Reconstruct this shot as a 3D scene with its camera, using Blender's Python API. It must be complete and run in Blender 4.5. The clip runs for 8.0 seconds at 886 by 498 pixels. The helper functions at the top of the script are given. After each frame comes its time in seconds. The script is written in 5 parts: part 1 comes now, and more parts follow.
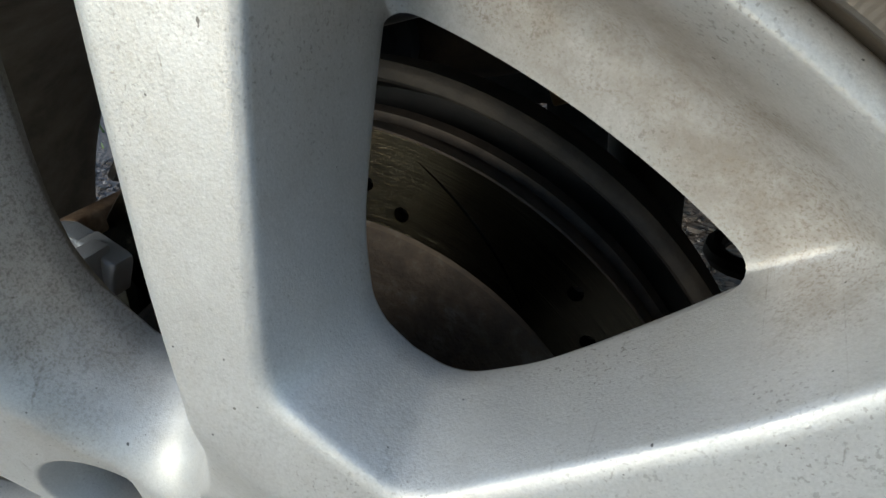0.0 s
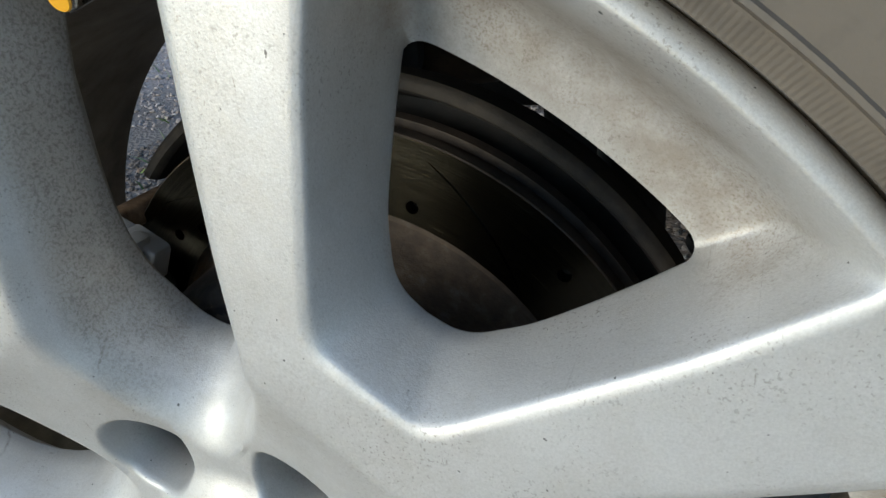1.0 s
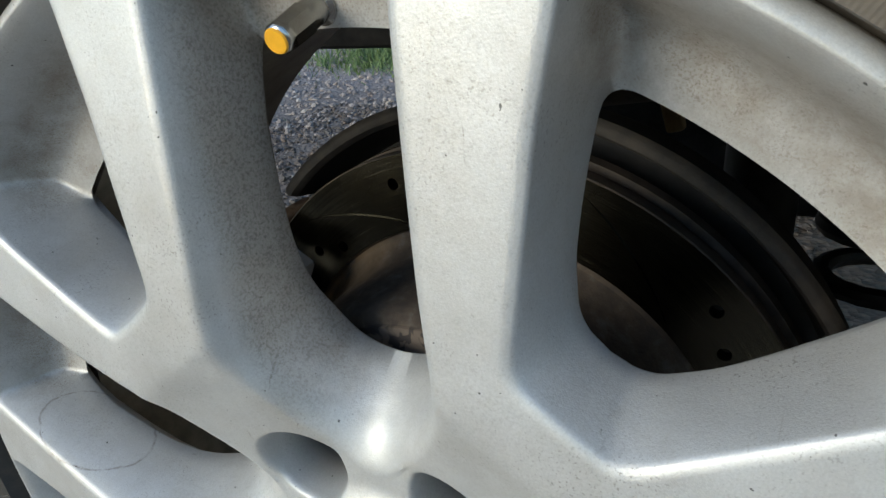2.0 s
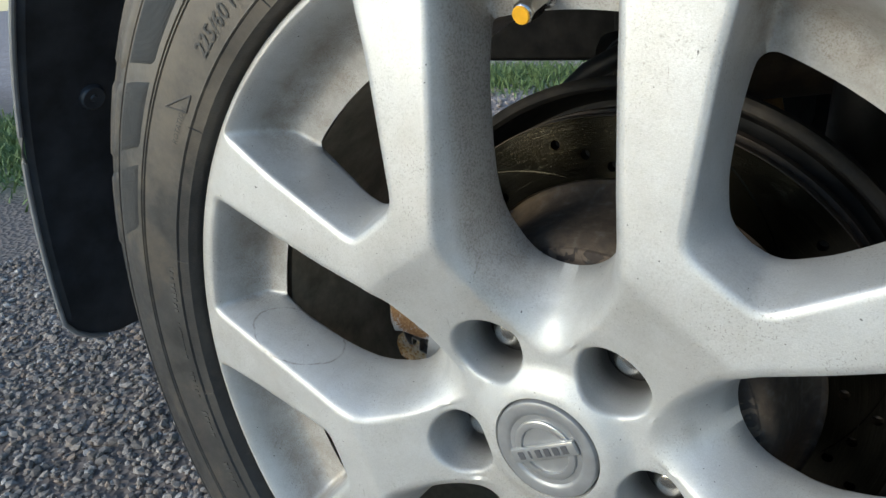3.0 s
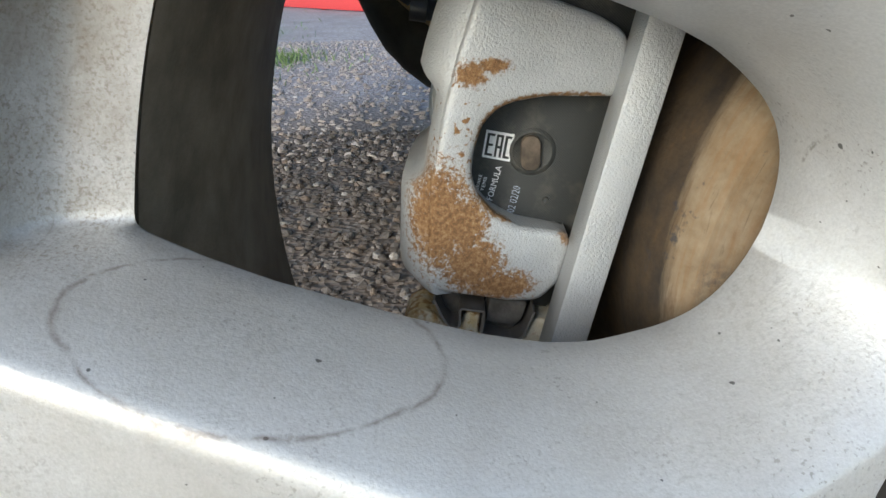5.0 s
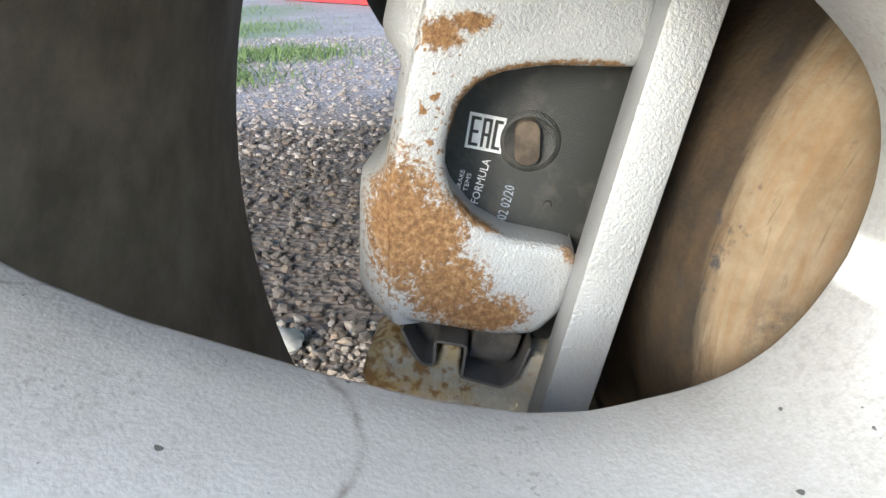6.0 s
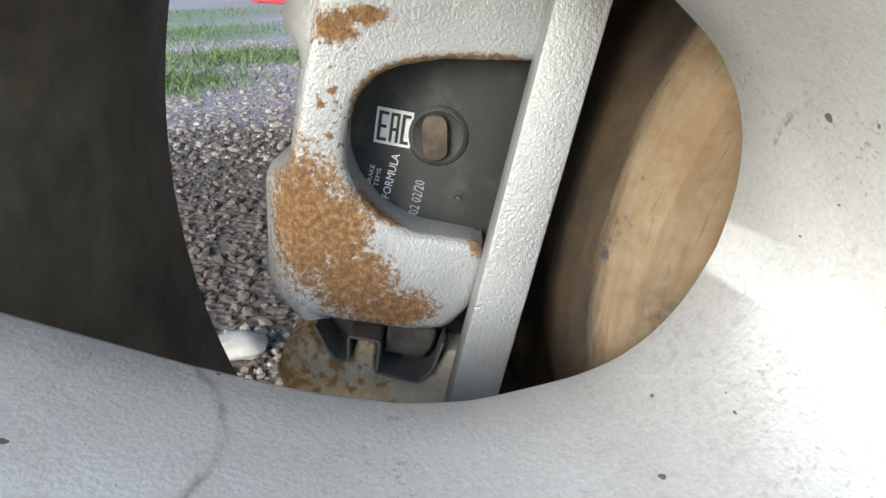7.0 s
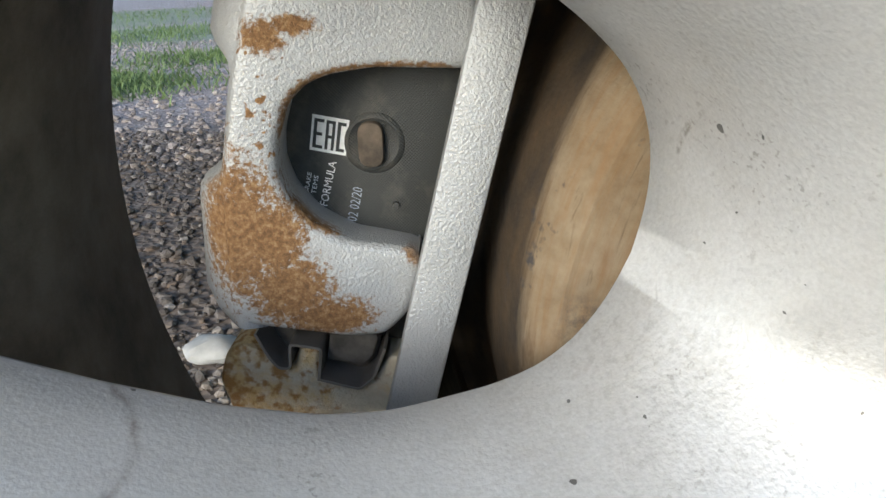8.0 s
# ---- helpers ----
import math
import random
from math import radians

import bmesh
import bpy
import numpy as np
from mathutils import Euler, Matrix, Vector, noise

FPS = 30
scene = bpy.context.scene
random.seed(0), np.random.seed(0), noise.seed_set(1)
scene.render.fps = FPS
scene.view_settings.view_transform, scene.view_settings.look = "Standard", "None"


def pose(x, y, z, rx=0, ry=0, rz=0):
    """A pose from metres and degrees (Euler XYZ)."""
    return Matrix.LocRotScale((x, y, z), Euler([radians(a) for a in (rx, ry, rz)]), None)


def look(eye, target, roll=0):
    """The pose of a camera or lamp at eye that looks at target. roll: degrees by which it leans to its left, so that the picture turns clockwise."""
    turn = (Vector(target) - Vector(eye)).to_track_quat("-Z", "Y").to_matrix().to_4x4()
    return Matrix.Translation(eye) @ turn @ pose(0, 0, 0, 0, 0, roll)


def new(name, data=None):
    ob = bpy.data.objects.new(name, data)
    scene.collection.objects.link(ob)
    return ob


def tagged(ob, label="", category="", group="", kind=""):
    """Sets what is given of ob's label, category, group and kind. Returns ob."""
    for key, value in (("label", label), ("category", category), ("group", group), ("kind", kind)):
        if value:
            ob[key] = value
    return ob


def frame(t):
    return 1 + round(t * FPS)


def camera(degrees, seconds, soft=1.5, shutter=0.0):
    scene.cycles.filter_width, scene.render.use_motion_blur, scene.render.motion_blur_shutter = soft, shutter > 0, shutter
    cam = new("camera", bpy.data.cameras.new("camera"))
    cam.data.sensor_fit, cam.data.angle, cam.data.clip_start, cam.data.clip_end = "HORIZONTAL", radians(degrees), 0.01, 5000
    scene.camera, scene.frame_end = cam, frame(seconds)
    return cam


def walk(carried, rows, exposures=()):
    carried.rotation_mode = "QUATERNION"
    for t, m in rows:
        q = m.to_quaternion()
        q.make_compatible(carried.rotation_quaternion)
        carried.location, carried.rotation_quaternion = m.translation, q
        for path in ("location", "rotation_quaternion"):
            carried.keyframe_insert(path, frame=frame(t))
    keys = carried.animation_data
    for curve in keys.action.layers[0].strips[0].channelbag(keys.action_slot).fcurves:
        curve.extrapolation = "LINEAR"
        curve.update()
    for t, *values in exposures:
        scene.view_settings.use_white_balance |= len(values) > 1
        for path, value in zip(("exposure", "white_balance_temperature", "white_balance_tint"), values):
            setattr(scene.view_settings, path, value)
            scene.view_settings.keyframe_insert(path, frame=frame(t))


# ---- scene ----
LENS = 63.24
PATH = [
    (0.0, pose(0.1565, -0.0971, 0.5594, 64.61, 5.88, 23.85)),
    (0.5, pose(0.1593, -0.1107, 0.5647, 64.27, 5.78, 23.36)),
    (1.0, pose(0.1689, -0.1285, 0.5708, 64.55, 5.99, 23.74)),
    (1.5, pose(0.1483, -0.1357, 0.5705, 63.94, 6.00, 24.83)),
    (1.7, pose(0.1351, -0.1381, 0.5840, 64.25, 6.08, 26.05)),
    (2.8, pose(0.1551, -0.2220, 0.5864, 68.49, 5.47, 35.06)),
    (3.0, pose(0.1423, -0.2550, 0.5829, 68.17, 5.07, 34.42)),
    (3.3, pose(0.0705, -0.2697, 0.5566, 69.13, 6.03, 27.40)),
    (3.4, pose(0.0418, -0.2730, 0.5455, 69.98, 5.86, 25.62)),
    (3.5, pose(0.0026, -0.2751, 0.5392, 70.26, 5.25, 21.61)),
    (3.7, pose(-0.0634, -0.2592, 0.5112, 71.33, 3.06, 13.78)),
    (4.0, pose(-0.1429, -0.2378, 0.4663, 70.90, 3.01, 5.29)),
    (4.2, pose(-0.1649, -0.2116, 0.4474, 70.41, 1.64, 1.27)),
    (4.4, pose(-0.1705, -0.1728, 0.4513, 69.78, 0.75, -1.21)),
    (4.5, pose(-0.1684, -0.1578, 0.4493, 69.99, -0.47, -1.75)),
    (4.7, pose(-0.1488, -0.1296, 0.4404, 69.27, 0.64, -0.16)),
    (5.8, pose(-0.1341, -0.0498, 0.4159, 68.91, 1.61, 3.94)),
    (6.0, pose(-0.1288, -0.0510, 0.4163, 68.92, 1.53, 4.57)),
    (6.5, pose(-0.1170, -0.0499, 0.4145, 69.13, 1.25, 3.32)),
    (7.0, pose(-0.1151, -0.0507, 0.4144, 69.10, 1.20, 2.69)),
    (7.5, pose(-0.1062, -0.0494, 0.4153, 68.57, 1.53, 1.63)),
    (8.0, pose(-0.1065, -0.0504, 0.4160, 68.88, 1.53, 0.83)),
]
cam = camera(LENS, 8.0, soft=1.5)
walk(cam, PATH, exposures=[(0.0, 0.33, 5900, 4), (0.5, 0.58, 5900, 4), (1.0, 0.42, 5900, 4), (1.5, 0.33, 5900, 4), (3.0, 0.5, 5900, 4), (4.0, 0.2, 5800, 2), (4.5, 0.40, 5900, 4), (5.8, 1.5, 6080, 8), (6.0, 1.55, 6080, 8), (6.5, 1.42, 6080, 8), (7.0, 1.22, 6080, 8), (8.0, 0.9, 6080, 8)])

# ---- daylight: the sun veiled by bright cloud, on the viewer's side of the car ----
SUN_ELEV, SUN_AZ = radians(19), radians(207)
world = bpy.data.worlds.new("sky")
scene.world = world
world.use_nodes = True
wn = world.node_tree.nodes
sky = wn.new("ShaderNodeTexSky")
sky.sky_type = "NISHITA"
sky.sun_disc = False
sky.sun_elevation, sky.sun_rotation = SUN_ELEV, SUN_AZ
sky.dust_density, sky.air_density, sky.ozone_density = 0.5, 1.0, 2.5
world.node_tree.links.new(sky.outputs[0], wn["Background"].inputs[0])
wn["Background"].inputs[1].default_value = 0.165
sun_data = bpy.data.lights.new("sun", "SUN")
sun_data.energy, sun_data.angle, sun_data.color = 2.1, radians(28), (1.0, 0.88, 0.70)
sun = new("sun", sun_data)
sun_dir = Vector((math.sin(SUN_AZ) * math.cos(SUN_ELEV), math.cos(SUN_AZ) * math.cos(SUN_ELEV), math.sin(SUN_ELEV)))
sun.matrix_world = look(sun_dir * 20, (0, 0, 0))

# ---- materials ----
HUB = Vector((0, 0, 0.352))


class Mat:
    """A small node builder for procedural surfaces."""

    def __init__(self, name, rough=0.5, metal=0.0):
        self.m = bpy.data.materials.new(name)
        self.m.use_nodes = True
        self.t = self.m.node_tree
        self.b = self.t.nodes["Principled BSDF"]
        self.b.inputs["Roughness"].default_value = rough
        self.b.inputs["Metallic"].default_value = metal
        self.co = self.t.nodes.new("ShaderNodeTexCoord").outputs["Object"]

    def node(self, kind, **values):
        n = self.t.nodes.new(kind)
        for k, v in values.items():
            n.inputs[k.replace("_", " ")].default_value = v
        return n

    def link(self, a, b):
        self.t.links.new(a, b)

    def noise(self, scale, detail=4.0, rough=0.6, distort=0.0, co=None):
        n = self.node("ShaderNodeTexNoise", Scale=scale, Detail=detail, Roughness=rough, Distortion=distort)
        self.link(co or self.co, n.inputs["Vector"])
        return n.outputs["Fac"]

    def ramp(self, fac, *stops):
        r = self.t.nodes.new("ShaderNodeValToRGB")
        e = r.color_ramp.elements
        for i, (p, c) in enumerate(stops):
            s = e[i] if i < 2 else e.new(p)
            s.position = p
            s.color = (*c, 1) if isinstance(c, tuple) else (c, c, c, 1)
        self.link(fac, r.inputs[0])
        return r.outputs[0]

    def math(self, op, a, b=0.0, c=0.0):
        n = self.t.nodes.new("ShaderNodeMath")
        n.operation = op
        for i, v in enumerate((a, b, c)):
            if isinstance(v, (int, float)):
                n.inputs[i].default_value = v
            else:
                self.link(v, n.inputs[i])
        return n.outputs[0]

    def mix(self, fac, a, b, mode="MIX"):
        n = self.t.nodes.new("ShaderNodeMix")
        n.data_type, n.blend_type = "RGBA", mode
        for i, v in ((0, fac), (6, a), (7, b)):
            if isinstance(v, (int, float)):
                n.inputs[i].default_value = v
            elif isinstance(v, tuple):
                n.inputs[i].default_value = (*v, 1)
            else:
                self.link(v, n.inputs[i])
        return n.outputs[2]

    def xyz(self):
        s = self.t.nodes.new("ShaderNodeSeparateXYZ")
        self.link(self.co, s.inputs[0])
        return s.outputs

    def polar(self):
        """Radius and angle round the wheel's axle."""
        x, y, z = self.xyz()
        r = self.math("SQRT", self.math("ADD", self.math("MULTIPLY", x, x), self.math("MULTIPLY", z, z)))
        return r, self.math("ARCTAN2", z, x), y

    def color(self, c):
        if isinstance(c, tuple):
            self.b.inputs["Base Color"].default_value = (*c, 1)
        else:
            self.link(c, self.b.inputs["Base Color"])
        return self

    def rough(self, v):
        self.link(v, self.b.inputs["Roughness"])
        return self

    def bump(self, height, strength=0.3, distance=0.001):
        n = self.node("ShaderNodeBump", Strength=strength, Distance=distance)
        self.link(height, n.inputs["Height"])
        if self.b.inputs["Normal"].links:
            self.link(self.b.inputs["Normal"].links[0].from_socket, n.inputs["Normal"])
        self.link(n.outputs[0], self.b.inputs["Normal"])
        return self


def grains2(k):
    return k.ramp(k.noise(700, 3, 0.7), (0.40, 0.0), (0.55, 1.0))


def silver_paint():
    k = Mat("silver_wheel_paint", 0.5, 0.42)
    base = k.ramp(k.noise(35, 3), (0.3, (0.53, 0.525, 0.505)), (0.7, (0.59, 0.585, 0.57)))
    base = k.mix(1.0, base, k.ramp(k.noise(1500, 3, 0.7), (0.34, 0.88), (0.62, 1.0)), "MULTIPLY")
    film = k.ramp(k.noise(13, 7, 0.72), (0.44, 0.0), (0.70, 0.50))
    c = k.mix(film, base, (0.36, 0.33, 0.285))
    grains = k.ramp(k.noise(1100, 2, 0.5), (0.60, 0.0), (0.67, 1.0))
    where = k.ramp(k.noise(28, 4, 0.65), (0.46, 0.0), (0.68, 1.0))
    specks = k.math("MULTIPLY", grains, where)
    c = k.mix(k.math("MULTIPLY", specks, 0.50), c, (0.10, 0.075, 0.05))
    grit = k.math("MULTIPLY", k.ramp(k.noise(820, 3, 0.65), (0.50, 0.0), (0.64, 1.0)), k.ramp(k.noise(11, 5, 0.7), (0.44, 0.0), (0.66, 1.0)))
    c = k.mix(k.math("MULTIPLY", grit, 0.28), c, (0.21, 0.185, 0.155))
    chips = k.ramp(k.noise(520, 1, 0.4), (0.79, 0.0), (0.805, 1.0))
    c = k.mix(k.math("MULTIPLY", chips, 0.85), c, (0.06, 0.055, 0.05))
    # dirt lying in the recess of the rim, and thin drip marks down the spokes
    r, _, dep = k.polar()
    recess = k.math("MULTIPLY", k.ramp(dep, (0.007, 0.0), (0.019, 1.0)), k.ramp(r, (0.202, 0.0), (0.212, 1.0)))
    c = k.mix(k.math("MULTIPLY", recess, k.math("MULTIPLY", k.ramp(k.noise(1300, 3, 0.7), (0.50, 0.0), (0.64, 0.6)), k.ramp(k.noise(45, 4, 0.7), (0.40, 0.25), (0.60, 1.0)))), c, (0.19, 0.145, 0.10))
    film = k.math("MULTIPLY", k.math("MULTIPLY", recess, k.ramp(k.noise(30, 6, 0.72), (0.38, 0.12), (0.64, 1.0))), 0.65)
    c = k.mix(film, c, (0.215, 0.170, 0.122))
    # road dirt caked on the flank of the upper spoke
    fa, fb = k.math("DIVIDE", k.math("ADD", k.xyz()[0], 0.032), 0.030), k.math("DIVIDE", k.math("SUBTRACT", k.xyz()[2], 0.158), 0.085)
    caked = k.math("SUBTRACT", 1.15, k.math("ADD", k.math("MULTIPLY", fa, fa), k.math("MULTIPLY", fb, fb)))
    caked = k.ramp(k.math("ADD", caked, k.math("MULTIPLY", k.math("SUBTRACT", k.noise(40, 5, 0.7), 0.5), 1.6)), (0.0, 0.0), (0.9, 1.0))
    caked = k.math("MULTIPLY", caked, k.ramp(dep, (0.000, 0.0), (0.009, 1.0)))
    c = k.mix(k.math("MULTIPLY", caked, 0.55), c, (0.28, 0.235, 0.19))
    c = k.mix(k.math("MULTIPLY", caked, k.ramp(k.noise(900, 4, 0.7), (0.47, 0.0), (0.62, 0.65))), c, (0.15, 0.13, 0.11))
    comb = k.t.nodes.new("ShaderNodeCombineXYZ")
    k.link(k.math("MULTIPLY", k.xyz()[0], 420.0), comb.inputs[0])
    k.link(k.math("MULTIPLY", k.xyz()[2], 26.0), comb.inputs[1])
    drip = k.ramp(k.noise(1.0, 3, 0.6, 0, comb.outputs[0]), (0.67, 0.0), (0.75, 1.0))
    drip = k.math("MULTIPLY", drip, k.ramp(k.noise(22, 2), (0.47, 0.0), (0.56, 1.0)))
    c = k.mix(k.math("MULTIPLY", k.math("MULTIPLY", drip, grains2(k)), 0.75), c, (0.16, 0.13, 0.10))
    # lug wells darken with depth: their shade is put into the paint colour
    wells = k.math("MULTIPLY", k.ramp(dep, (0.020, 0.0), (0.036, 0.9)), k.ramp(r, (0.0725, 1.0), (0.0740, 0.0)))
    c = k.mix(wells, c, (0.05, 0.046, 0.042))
    # dried ring of a water stain on one spoke
    x, y, z = k.xyz()
    wob = k.math("MULTIPLY", k.math("SUBTRACT", k.noise(120, 3), 0.5), 0.12)
    dx = k.math("DIVIDE", k.math("ADD", x, 0.1765), 0.0310)
    dz = k.math("DIVIDE", k.math("SUBTRACT", k.math("SUBTRACT", y, 0.0150), k.math("MULTIPLY", k.math("ADD", x, 0.1765), 0.12)), 0.0190)
    d = k.math("ADD", k.math("SQRT", k.math("ADD", k.math("MULTIPLY", dx, dx), k.math("MULTIPLY", dz, dz))), wob)
    low = k.math("MULTIPLY", k.math("GREATER_THAN", 0.031, z), k.math("GREATER_THAN", z, 0.008))
    ring = k.ramp(k.math("ABSOLUTE", k.math("SUBTRACT", d, 1.0)), (0.0, 1.0), (0.030, 0.0))
    low = k.math("MULTIPLY", low, k.ramp(k.noise(260, 4, 0.7), (0.36, 0.15), (0.58, 1.0)))
    c = k.mix(k.math("MULTIPLY", k.math("MULTIPLY", ring, low), 0.62), c, (0.15, 0.11, 0.085))
    k.color(c)
    k.b.inputs["Coat Weight"].default_value = 0.12
    k.b.inputs["Coat Roughness"].default_value = 0.28
    k.rough(k.ramp(k.noise(60, 4), (0.3, 0.46), (0.8, 0.60)))
    k.bump(k.noise(330, 3, 0.6), 0.06, 0.0004)
    k.bump(k.noise(900, 2, 0.5), 0.14, 0.0003)
    k.bump(k.noise(1800, 2, 0.5), 0.30, 0.0002)
    return k.m


def dusty(name, c1, c2, scale=60, rough=0.8, metal=0.0, bump=0.3, fine=900):
    k = Mat(name, rough, metal)
    k.color(k.ramp(k.noise(scale, 6, 0.65), (0.35, c1), (0.68, c2)))
    k.bump(k.noise(fine, 3), bump, 0.0006)
    return k.m


def cast_silver(rust=True):
    """Silver paint over rough casting, rust breaking through."""
    k = Mat("rusty_silver_casting" if rust else "silver_casting", 0.5, 0.35)
    c = k.ramp(k.noise(80, 4), (0.3, (0.375, 0.385, 0.39)), (0.7, (0.445, 0.455, 0.46)))
    if rust:
        x, y, z = k.xyz()
        # dense patch low on the front face, a sparse one at the top, round spots between

        def blob(cx, cz, rx, rz):
            a = k.math("DIVIDE", k.math("SUBTRACT", x, cx), rx)
            b = k.math("DIVIDE", k.math("SUBTRACT", z, cz), rz)
            return k.math("SUBTRACT", 1.0, k.math("SQRT", k.math("ADD", k.math("MULTIPLY", a, a), k.math("MULTIPLY", b, b))))
        crumbs = k.math("SUBTRACT", k.noise(760, 6, 0.8), 0.5)
        big = blob(-0.1480, 0.0190, 0.0110, 0.0200)
        for cx, cz, rx, rz in ((-0.1420, 0.0170, 0.0085, 0.0125), (-0.1400, 0.0060, 0.0110, 0.0105), (-0.1330, -0.0005, 0.0120, 0.0060)):
            big = k.math("MAXIMUM", big, blob(cx, cz, rx, rz))
        big = k.math("ADD", k.math("MULTIPLY", big, 0.85), k.math("MULTIPLY", crumbs, 2.1))
        top = k.math("MAXIMUM", blob(-0.1395, 0.0545, 0.0055, 0.0042), blob(-0.1345, 0.0562, 0.0060, 0.0026))
        top = k.math("MAXIMUM", top, blob(-0.1152, 0.0122, 0.0030, 0.0042))
        top = k.math("SUBTRACT", k.math("ADD", k.math("MULTIPLY", top, 0.8), k.math("MULTIPLY", crumbs, 1.7)), 0.02)
        dots = k.math("SUBTRACT", k.noise(560, 2, 0.5), k.math("SUBTRACT", 0.715, k.math("MULTIPLY", blob(-0.1410, 0.038, 0.0095, 0.022), 0.17)))
        # thin rust line round the edge of the opening
        ea, eb = k.math("DIVIDE", k.math("SUBTRACT", x, -0.1190), 0.0195), k.math("DIVIDE", k.math("SUBTRACT", z, 0.0325), 0.0162)
        e4 = k.math("ADD", k.math("POWER", k.math("ABSOLUTE", ea), 3.0), k.math("POWER", k.math("ABSOLUTE", eb), 3.0))
        rim = k.math("SUBTRACT", 0.46, k.math("MULTIPLY", k.math("ABSOLUTE", k.math("SUBTRACT", e4, 1.0)), 2.2))
        rim = k.math("ADD", rim, k.math("MULTIPLY", crumbs, 1.5))
        f = k.math("MAXIMUM", k.math("MAXIMUM", big, top), k.math("MAXIMUM", rim, k.math("ADD", k.math("MULTIPLY", dots, 3.5), 0.16)))
        front = k.ramp(y, (0.084, 1.0), (0.087, 0.0))
        m = k.math("MULTIPLY", k.ramp(f, (0.12, 0.0), (0.34, 1.0)), front)
        rc = k.ramp(k.noise(800, 5, 0.75), (0.34, (0.10, 0.050, 0.019)), (0.52, (0.20, 0.108, 0.044)), (0.68, (0.32, 0.21, 0.11)))
        c = k.mix(m, c, rc)
        k.link(k.math("SUBTRACT", 0.35, k.math("MULTIPLY", m, 0.35)), k.b.inputs["Metallic"])
        k.rough(k.math("ADD", 0.48, k.math("MULTIPLY", m, 0.4)))
    k.color(c)
    k.bump(k.noise(1450, 2, 0.5), 0.42, 0.0007)
    k.bump(k.noise(2900, 2), 0.3, 0.0003)
    return k.m


def spotted_steel():
    """Yellowed plating with round rust spots."""
    k = Mat("rust_spotted_steel", 0.65, 0.1)
    c = k.ramp(k.noise(150, 5), (0.35, (0.60, 0.54, 0.41)), (0.7, (0.78, 0.73, 0.60)))
    lean = k.math("MULTIPLY", k.math("ADD", k.xyz()[0], 0.132), -9.0)
    wash = k.math("ADD", k.noise(210, 4, 0.6), lean)
    c = k.mix(k.ramp(wash, (0.52, 0.0), (0.76, 0.75)), c, (0.64, 0.45, 0.16))
    spots = k.math("ADD", k.noise(480, 2, 0.45), k.math("MULTIPLY", lean, 0.8))
    c = k.mix(k.ramp(spots, (0.60, 0.0), (0.76, 0.85)), c, (0.36, 0.17, 0.035))
    k.color(c)
    k.bump(k.noise(700, 4), 0.8, 0.0008)
    return k.m


def rubber_mat():
    k = Mat("tyre_rubber", 0.55)
    c = k.ramp(k.noise(20, 7, 0.75), (0.34, (0.020, 0.020, 0.020)), (0.52, (0.038, 0.036, 0.034)), (0.72, (0.090, 0.074, 0.055)))
    scuff = k.ramp(k.noise(150, 5, 0.75), (0.54, 0.0), (0.74, 0.5))
    c = k.mix(scuff, c, (0.085, 0.074, 0.060))
    # dried mud film high on the sidewall
    mud = k.math("ADD", k.noise(16, 6, 0.72), k.math("MULTIPLY", k.math("SUBTRACT", k.xyz()[2], 0.16), 3.0))
    c = k.mix(k.ramp(mud, (0.34, 0.0), (0.66, 0.75)), c, (0.155, 0.130, 0.100))
    k.color(c)
    k.rough(k.ramp(k.noise(60, 5, 0.7), (0.35, 0.40), (0.7, 0.68)))
    k.bump(k.noise(260, 5, 0.7), 0.18, 0.0006)
    k.bump(k.noise(900, 3), 0.22, 0.0004)
    r, a, y = k.polar()
    # fine radial ribs on the rim protector band
    ribs = k.math("SINE", k.math("MULTIPLY", a, 1250.0))
    band = k.math("MULTIPLY", k.math("GREATER_THAN", r, 0.2514), k.math("LESS_THAN", r, 0.2578))
    k.bump(k.math("MULTIPLY", ribs, band), 0.12, 0.0004)
    return k.m


def rib_rubber():
    k = Mat("ribbed_rubber", 0.6)
    r, a, y = k.polar()
    w = k.math("SINE", k.math("MULTIPLY", k.math("ADD", r, k.math("MULTIPLY", a, 0.305)), 3560.0))
    base = k.ramp(k.noise(40, 5), (0.35, (0.042, 0.041, 0.038)), (0.75, (0.068, 0.064, 0.057)))
    # grooves between the ribs darkened in the colour, in place of their shade
    k.color(k.mix(k.ramp(w, (0.0, 0.5), (0.6, 0.0)), base, (0.014, 0.013, 0.013)))
    k.bump(w, 0.8, 0.0006)
    return k.m


def letter_rubber():
    k = Mat("lettering_rubber", 0.7)
    k.color(k.ramp(k.noise(60, 5), (0.35, (0.048, 0.046, 0.043)), (0.75, (0.085, 0.079, 0.070))))
    k.bump(k.noise(900, 3), 0.2, 0.0003)
    return k.m


def brushed_disc():
    k = Mat("machined_disc_steel", 0.3, 1.0)
    r, a, y = k.polar()
    comb = k.t.nodes.new("ShaderNodeCombineXYZ")
    k.link(k.math("MULTIPLY", r, 1900.0), comb.inputs[0])
    k.link(k.math("MULTIPLY", a, 3.0), comb.inputs[1])
    lines = k.noise(1.0, 4, 0.7, 0, comb.outputs[0])
    k.color(k.ramp(lines, (0.3, (0.026, 0.024, 0.019)), (0.7, (0.078, 0.072, 0.052))))
    k.rough(k.ramp(lines, (0.3, 0.16), (0.7, 0.28)))
    k.bump(lines, 0.35, 0.0004)
    return k.m


